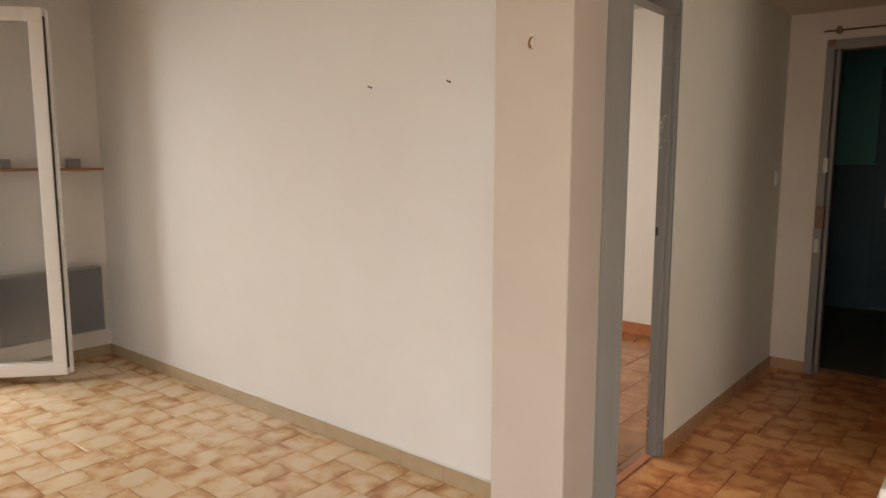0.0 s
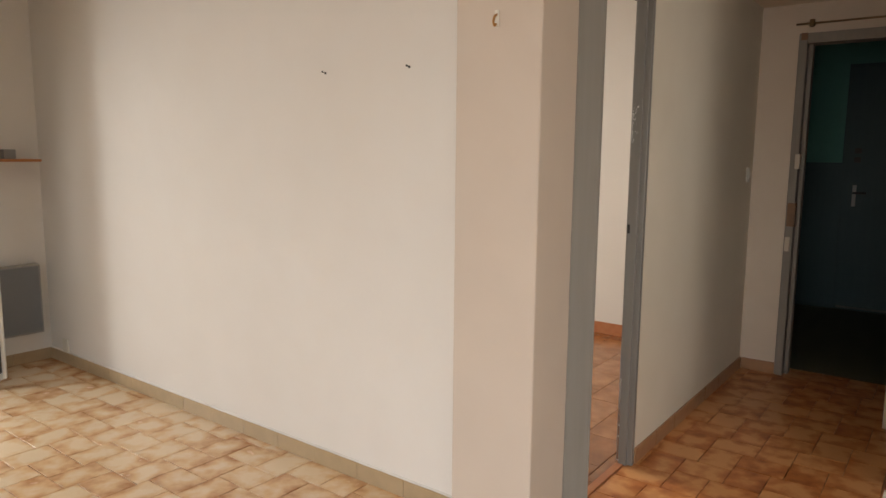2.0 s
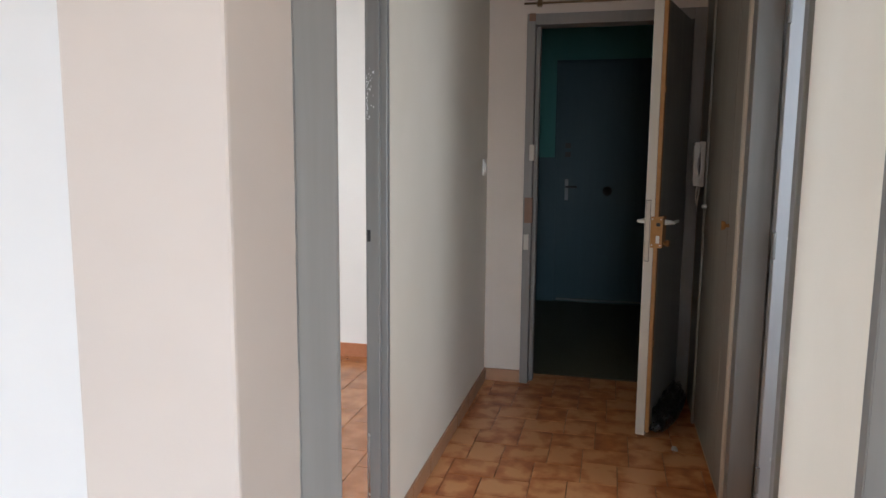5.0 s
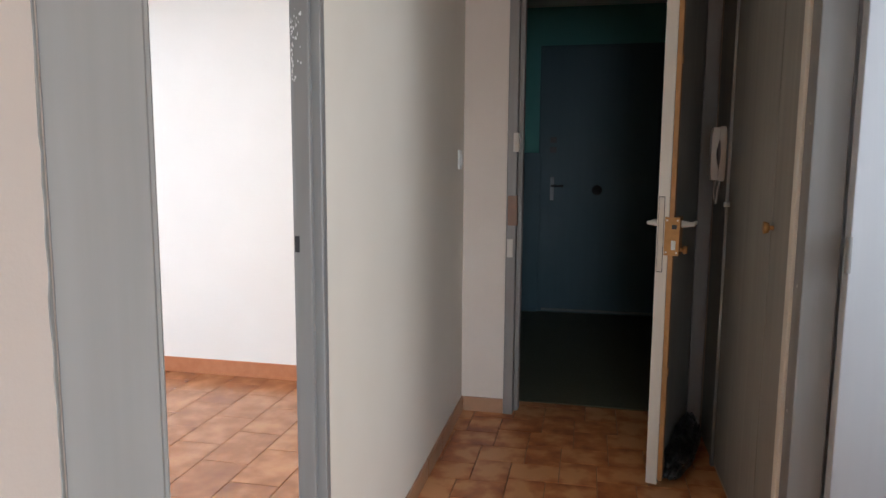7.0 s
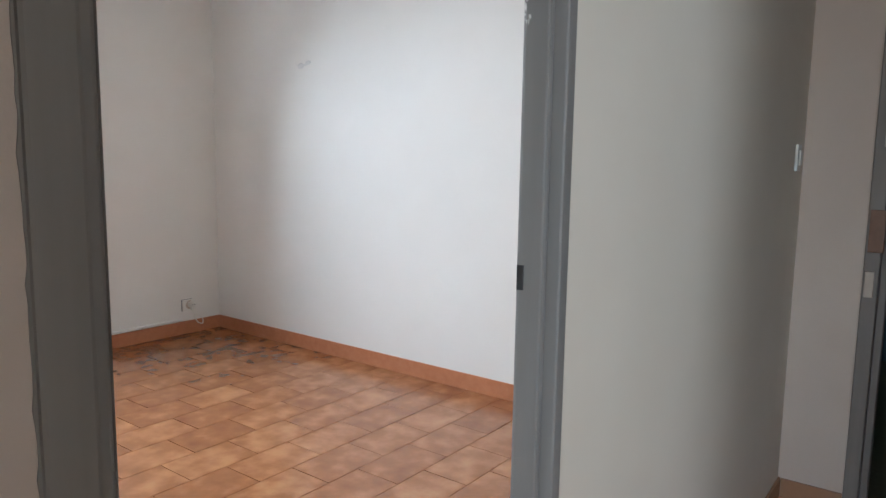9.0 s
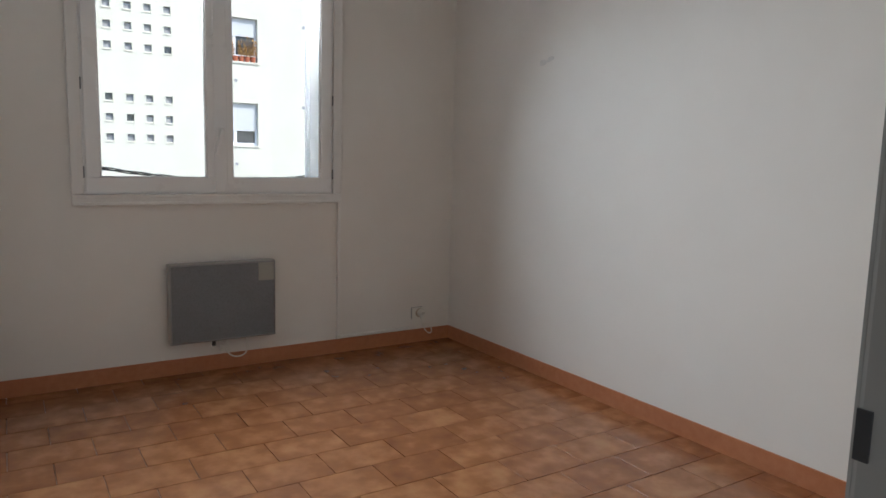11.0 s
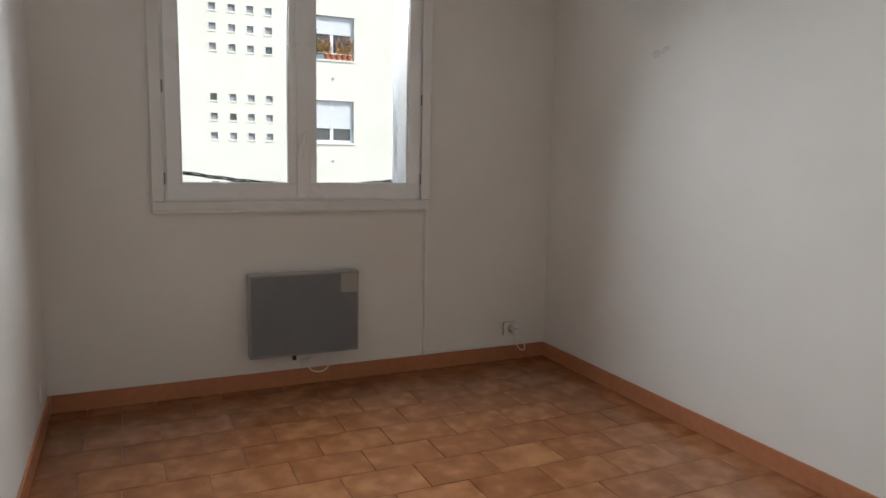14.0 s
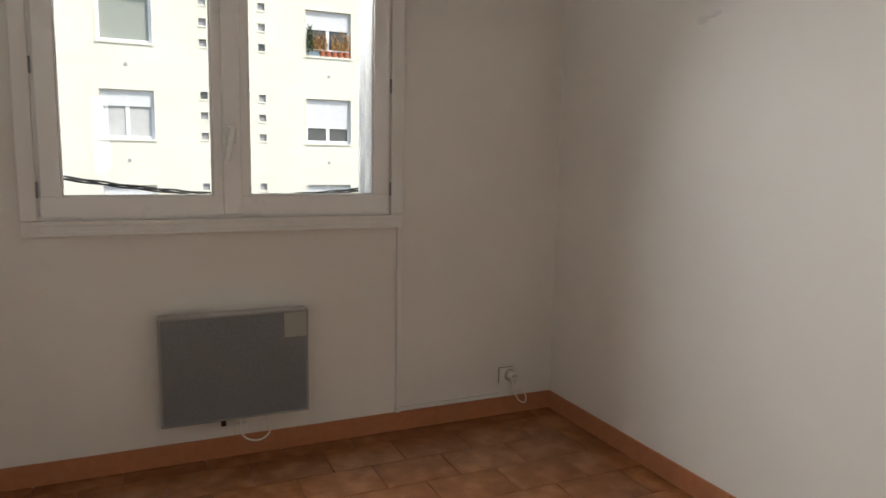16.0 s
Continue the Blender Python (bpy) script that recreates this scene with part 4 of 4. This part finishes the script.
part("wall", facade(), M["facade"], house)
part("back_wall", box(-10, -30, 0, -0.6, 30, 18.9), M["facade"], house)
part("cornice", box(-0.5, -30, 19.0, 0.4, 30, 19.25, bevel=0.03), M["facade"], house)
for c in (2.984, 3.546, 4.086, 4.638):
    for s in range(-1, 3):
        for r in range(3):
            zc = 1.70 + 5.0 + s * ST + r * 0.58
            w = part("small_window", boxes((-0.03, c - 0.13, zc - 0.13, 0.010, c - 0.1, zc + 0.13), (-0.03, c + 0.1, zc - 0.13, 0.010, c + 0.13, zc + 0.13), (-0.03, c - 0.1, zc + 0.1, 0.010, c + 0.1, zc + 0.13), (-0.03, c - 0.13, zc - 0.15, 0.022, c + 0.13, zc - 0.13)), M["facade"], house)
            dark = (c, s, r) in ((4.638, 1, 0), (3.546, 0, 1), (2.984, 0, 2))
            part("pane", box(-0.09, c - 0.1, zc - 0.1, -0.07, c + 0.1, zc + 0.1), M["farglass" if dark else "heater"], w)
for a, b in W_ROWS:
    for s in range(-1, 3):
        z = Z0 + s * ST
        w = part("window", boxes((-0.06, a - 0.05, z - 0.06, 0.035, b + 0.05, z - 0.001), (-0.03, a - 0.05, z + 1.341, 0.012, b + 0.05, z + 1.39), (-0.03, a - 0.05, z, 0.012, a - 0.001, z + 1.34), (-0.03, b + 0.001, z, 0.012, b + 0.05, z + 1.34)), M["facade"], house, "window with rendered surround and sill")
        part("window_frame", boxes((-0.20, a, z, -0.13, a + 0.07, z + 1.34), (-0.20, b - 0.07, z, -0.13, b, z + 1.34), (-0.20, a + 0.07, z, -0.13, b - 0.07, z + 0.08), *([] if a < 1 and s == 1 else [(-0.20, (a + b) / 2 - 0.05, z + 0.08, -0.13, (a + b) / 2 + 0.05, z + 1.34)])), M["pvc"], w)
        part("pane", box(-0.19, a + 0.02, z + 0.02, -0.17, b - 0.02, z + 1.33), M["curtain" if (a < 1 and s == 1) else "netcurtain" if (a < 1 and s == 0) else "farglass"], w)
        drop = 0.60 if (a > 1 and s == 1) else (0.92 if (a > 1 and s == 0) else 0.46)
        if not (a < 1 and s == 1):
            bm = bmesh.new()
            for i in range(int(drop / 0.055)):
                add_box(bm, -0.125, a + 0.02, z + 1.34 - (i + 1) * 0.055, -0.105, b - 0.02, z + 1.34 - i * 0.055 - 0.007)
            part("roller_shutter", bm, M["shutter"], w, "white roller shutter partly down")
        part("vent", cyl((0, (a + b) / 2, z - 0.60), (0.02, (a + b) / 2, z - 0.60), 0.048, seg=12), M["heater"], w)
        if a > 1 and s == 1:
            part("rail", boxes((-0.02, a, z + 0.17, 0.0, b, z + 0.20)), M["pvc"], w)
            for i in range(5):
                yy = a + 0.52 + i * 0.19
                part("flower_pot", cyl((-0.05, yy, z), (-0.05, yy, z + 0.16), 0.07, 0.09, 12), M["terracotta"], w)
            part("planter", box(-0.11, a + 0.10, z, 0.0, a + 0.42, z + 0.15, bevel=0.01), M["planter"], w)
            for name, mat, y0, y1, hgt in (("dry_plant", M["dryleaf"], a + 0.17, a + 0.66, 0.78), ("dry_plant", M["dryleaf"], a + 0.80, b - 0.04, 0.80), ("green_plant", M["leaf"], a + 0.05, a + 0.22, 0.98)):
                bm = bmesh.new()
                for i in range(380):
                    u = random.random()
                    p0 = Vector((random.uniform(-0.10, 0.05), random.uniform(y0, y1), z + 0.15 + (hgt - 0.15) * u * random.uniform(0.4, 1)))
                    q = Euler((random.uniform(0, 6), random.uniform(0, 6), 0)).to_matrix()
                    s1, s2 = random.uniform(0.025, 0.06), random.uniform(0.012, 0.026)
                    vs = [bm.verts.new(p0 + q @ Vector(v)) for v in ((-s1, 0, 0), (0, -s2, 0), (s1, 0, 0), (0, s2, 0))]
                    bm.faces.new(vs)
                part(name, bm, mat, w)
for y in (8.9,):
    for z in (5.48 + 5, 2.88 + 5):
        part("wall_vent", cyl((0, y, z), (0.03, y, z), 0.055, seg=12), M["heater"], house)

cable = thing("facade_cable", Matrix(), "sagging black twisted cable bundle along the outer wall", "cable")
for i, ph in enumerate((0.0, 2.1, 4.2)):
    pts = []
    for j in range(33):
        y = -0.15 + j * 0.1
        z = 1.102 + 0.075 * (y - 1.62) ** 2 + 0.012 * math.sin(y * 3.1)
        pts.append((-4.36 + 0.008 * math.cos(y * 14 + ph), y, z + 0.008 * math.sin(y * 14 + ph)))
    part("strand", tube(pts, 0.0045, 6), M["black"], cable)
for y in (-0.1, 3.0):
    z = 1.102 + 0.075 * (y - 1.62) ** 2 + 0.012 * math.sin(y * 3.1)
    part("bracket", boxes((-4.375, y - 0.01, z - 0.014, OUT + 0.002, y + 0.01, z + 0.014)), M["darkmetal"], cable)

# ---------------------------------------------------------------- tiles, last


def tile_mesh(name, a, b, mat, t=0.006, bev=0.0008):
    bm = box(-a / 2, -b / 2, -t, a / 2, b / 2, 0.0)
    bmesh.ops.bevel(bm, geom=[e for e in bm.edges if all(abs(v.co.z) < 1e-6 for v in e.verts)], offset=bev, segments=1, affect="EDGES")
    uv = bm.loops.layers.uv.new("UVMap")
    for f in bm.faces:
        for lp in f.loops:
            lp[uv].uv = (lp.vert.co.x / a + 0.5, lp.vert.co.y / b + 0.5)
    me = bpy.data.meshes.new(name)
    bm.to_mesh(me)
    bm.free()
    me.materials.append(mat)
    return me


def lay(parent, cells, mat, near, gap):
    """Cells of (x0, y0, x1, y1): whole tiles as pieces, those far off joined."""
    cache, rest = {}, bmesh.new()
    uv = rest.loops.layers.uv.new("UVMap")
    picked = 0
    for x0, y0, x1, y1 in cells:
        a, b = round(x1 - x0 - gap, 3), round(y1 - y0 - gap, 3)
        if a < 0.012 or b < 0.012:
            continue
        cx, cy, dz = (x0 + x1) / 2, (y0 + y1) / 2, random.uniform(-0.0005, 0.0003)
        if near(cx, cy) and picked < 300:
            picked += 1
            if (a, b) not in cache:
                cache[a, b] = tile_mesh("tile", a, b, mat)
            ob = new("tile", cache[a, b])
            ob.parent = parent
            ob.matrix_world = pose(cx, cy, dz, random.uniform(-0.07, 0.07), random.uniform(-0.07, 0.07), random.uniform(-0.2, 0.2))
        else:
            vs = [rest.verts.new((cx + i * a / 2, cy + j * b / 2, z)) for z in (-0.006, dz) for i, j in ((-1, -1), (1, -1), (1, 1), (-1, 1))]
            made = [rest.faces.new(vs[4:])] + [rest.faces.new((vs[i], vs[(i + 1) % 4], vs[4 + (i + 1) % 4], vs[4 + i])) for i in range(4)]
            for f in made:
                for lp in f.loops:
                    lp[uv].uv = ((lp.vert.co.x - cx) / a + 0.5, (lp.vert.co.y - cy) / b + 0.5)
    if len(rest.faces):
        ob = part("tiles_far", rest, mat, parent)
        ob["kind"] = "stuff"
    else:
        rest.free()


def clip(c, r):
    return max(c[0], r[0]), max(c[1], r[1]), min(c[2], r[2]), min(c[3], r[3])


def pinwheel(x0, y0, a, b, rect):
    """Two tiles a cell, one b wide and a deep, one a wide and b deep, set so that every joint is a + b long."""
    cells = []
    for m in range(-60, 61):
        for n in range(-40, 41):
            x, y = x0 + m * a + n * b, y0 - m * a + n * b
            if rect[0] - 0.5 < x < rect[2] + 0.5 and rect[1] - 0.5 < y < rect[3] + 0.5:
                for c in ((x, y, x + b, y + a), (x + b, y, x + b + a, y + b)):
                    c = clip(c, rect)
                    if c[2] > c[0] and c[3] > c[1]:
                        cells.append(c)
    return cells


def standing_clear(c):
    x, y = (c[0] + c[2]) / 2, (c[1] + c[3]) / 2
    return not (-0.11 < x < 0.174 and y > -0.393) and not (x > 1.137 and y > -0.2)


cells = [c for c in pinwheel(-2.324, -1.012, 0.151, 0.2015, (LW + 0.001, -4.39, 4.19, -0.006)) if standing_clear(c)]
lay(floor_living, cells, M["tile_living"], lambda x, y: y > -1.55 and -3.4 < x < -0.3, 0.0042)

cells = pinwheel(0.072, 1.422, 0.150, 0.200, (-0.06, -0.005, 1.75, 2.885))
lay(floor_hall, cells, M["tile_hall"], lambda x, y: x < 1.2, 0.0030)

bed_rect = (BW + 0.001, BY0 + 0.001, -0.064, BY1 - 0.001)
cells = []
for j in range(-9, 12):
    x0 = -2.25 + 0.214 * j
    for m in range(-8, 10):
        y0 = 1.54 + (0.159 if j % 2 else 0.0) + 0.318 * m
        c = clip((x0, y0, x0 + 0.214, y0 + 0.318), bed_rect)
        if c[2] > c[0] and c[3] > c[1]:
            cells.append(c)
lay(floor_bed, cells, M["tile_bed"], lambda x, y: True, 0.0026)
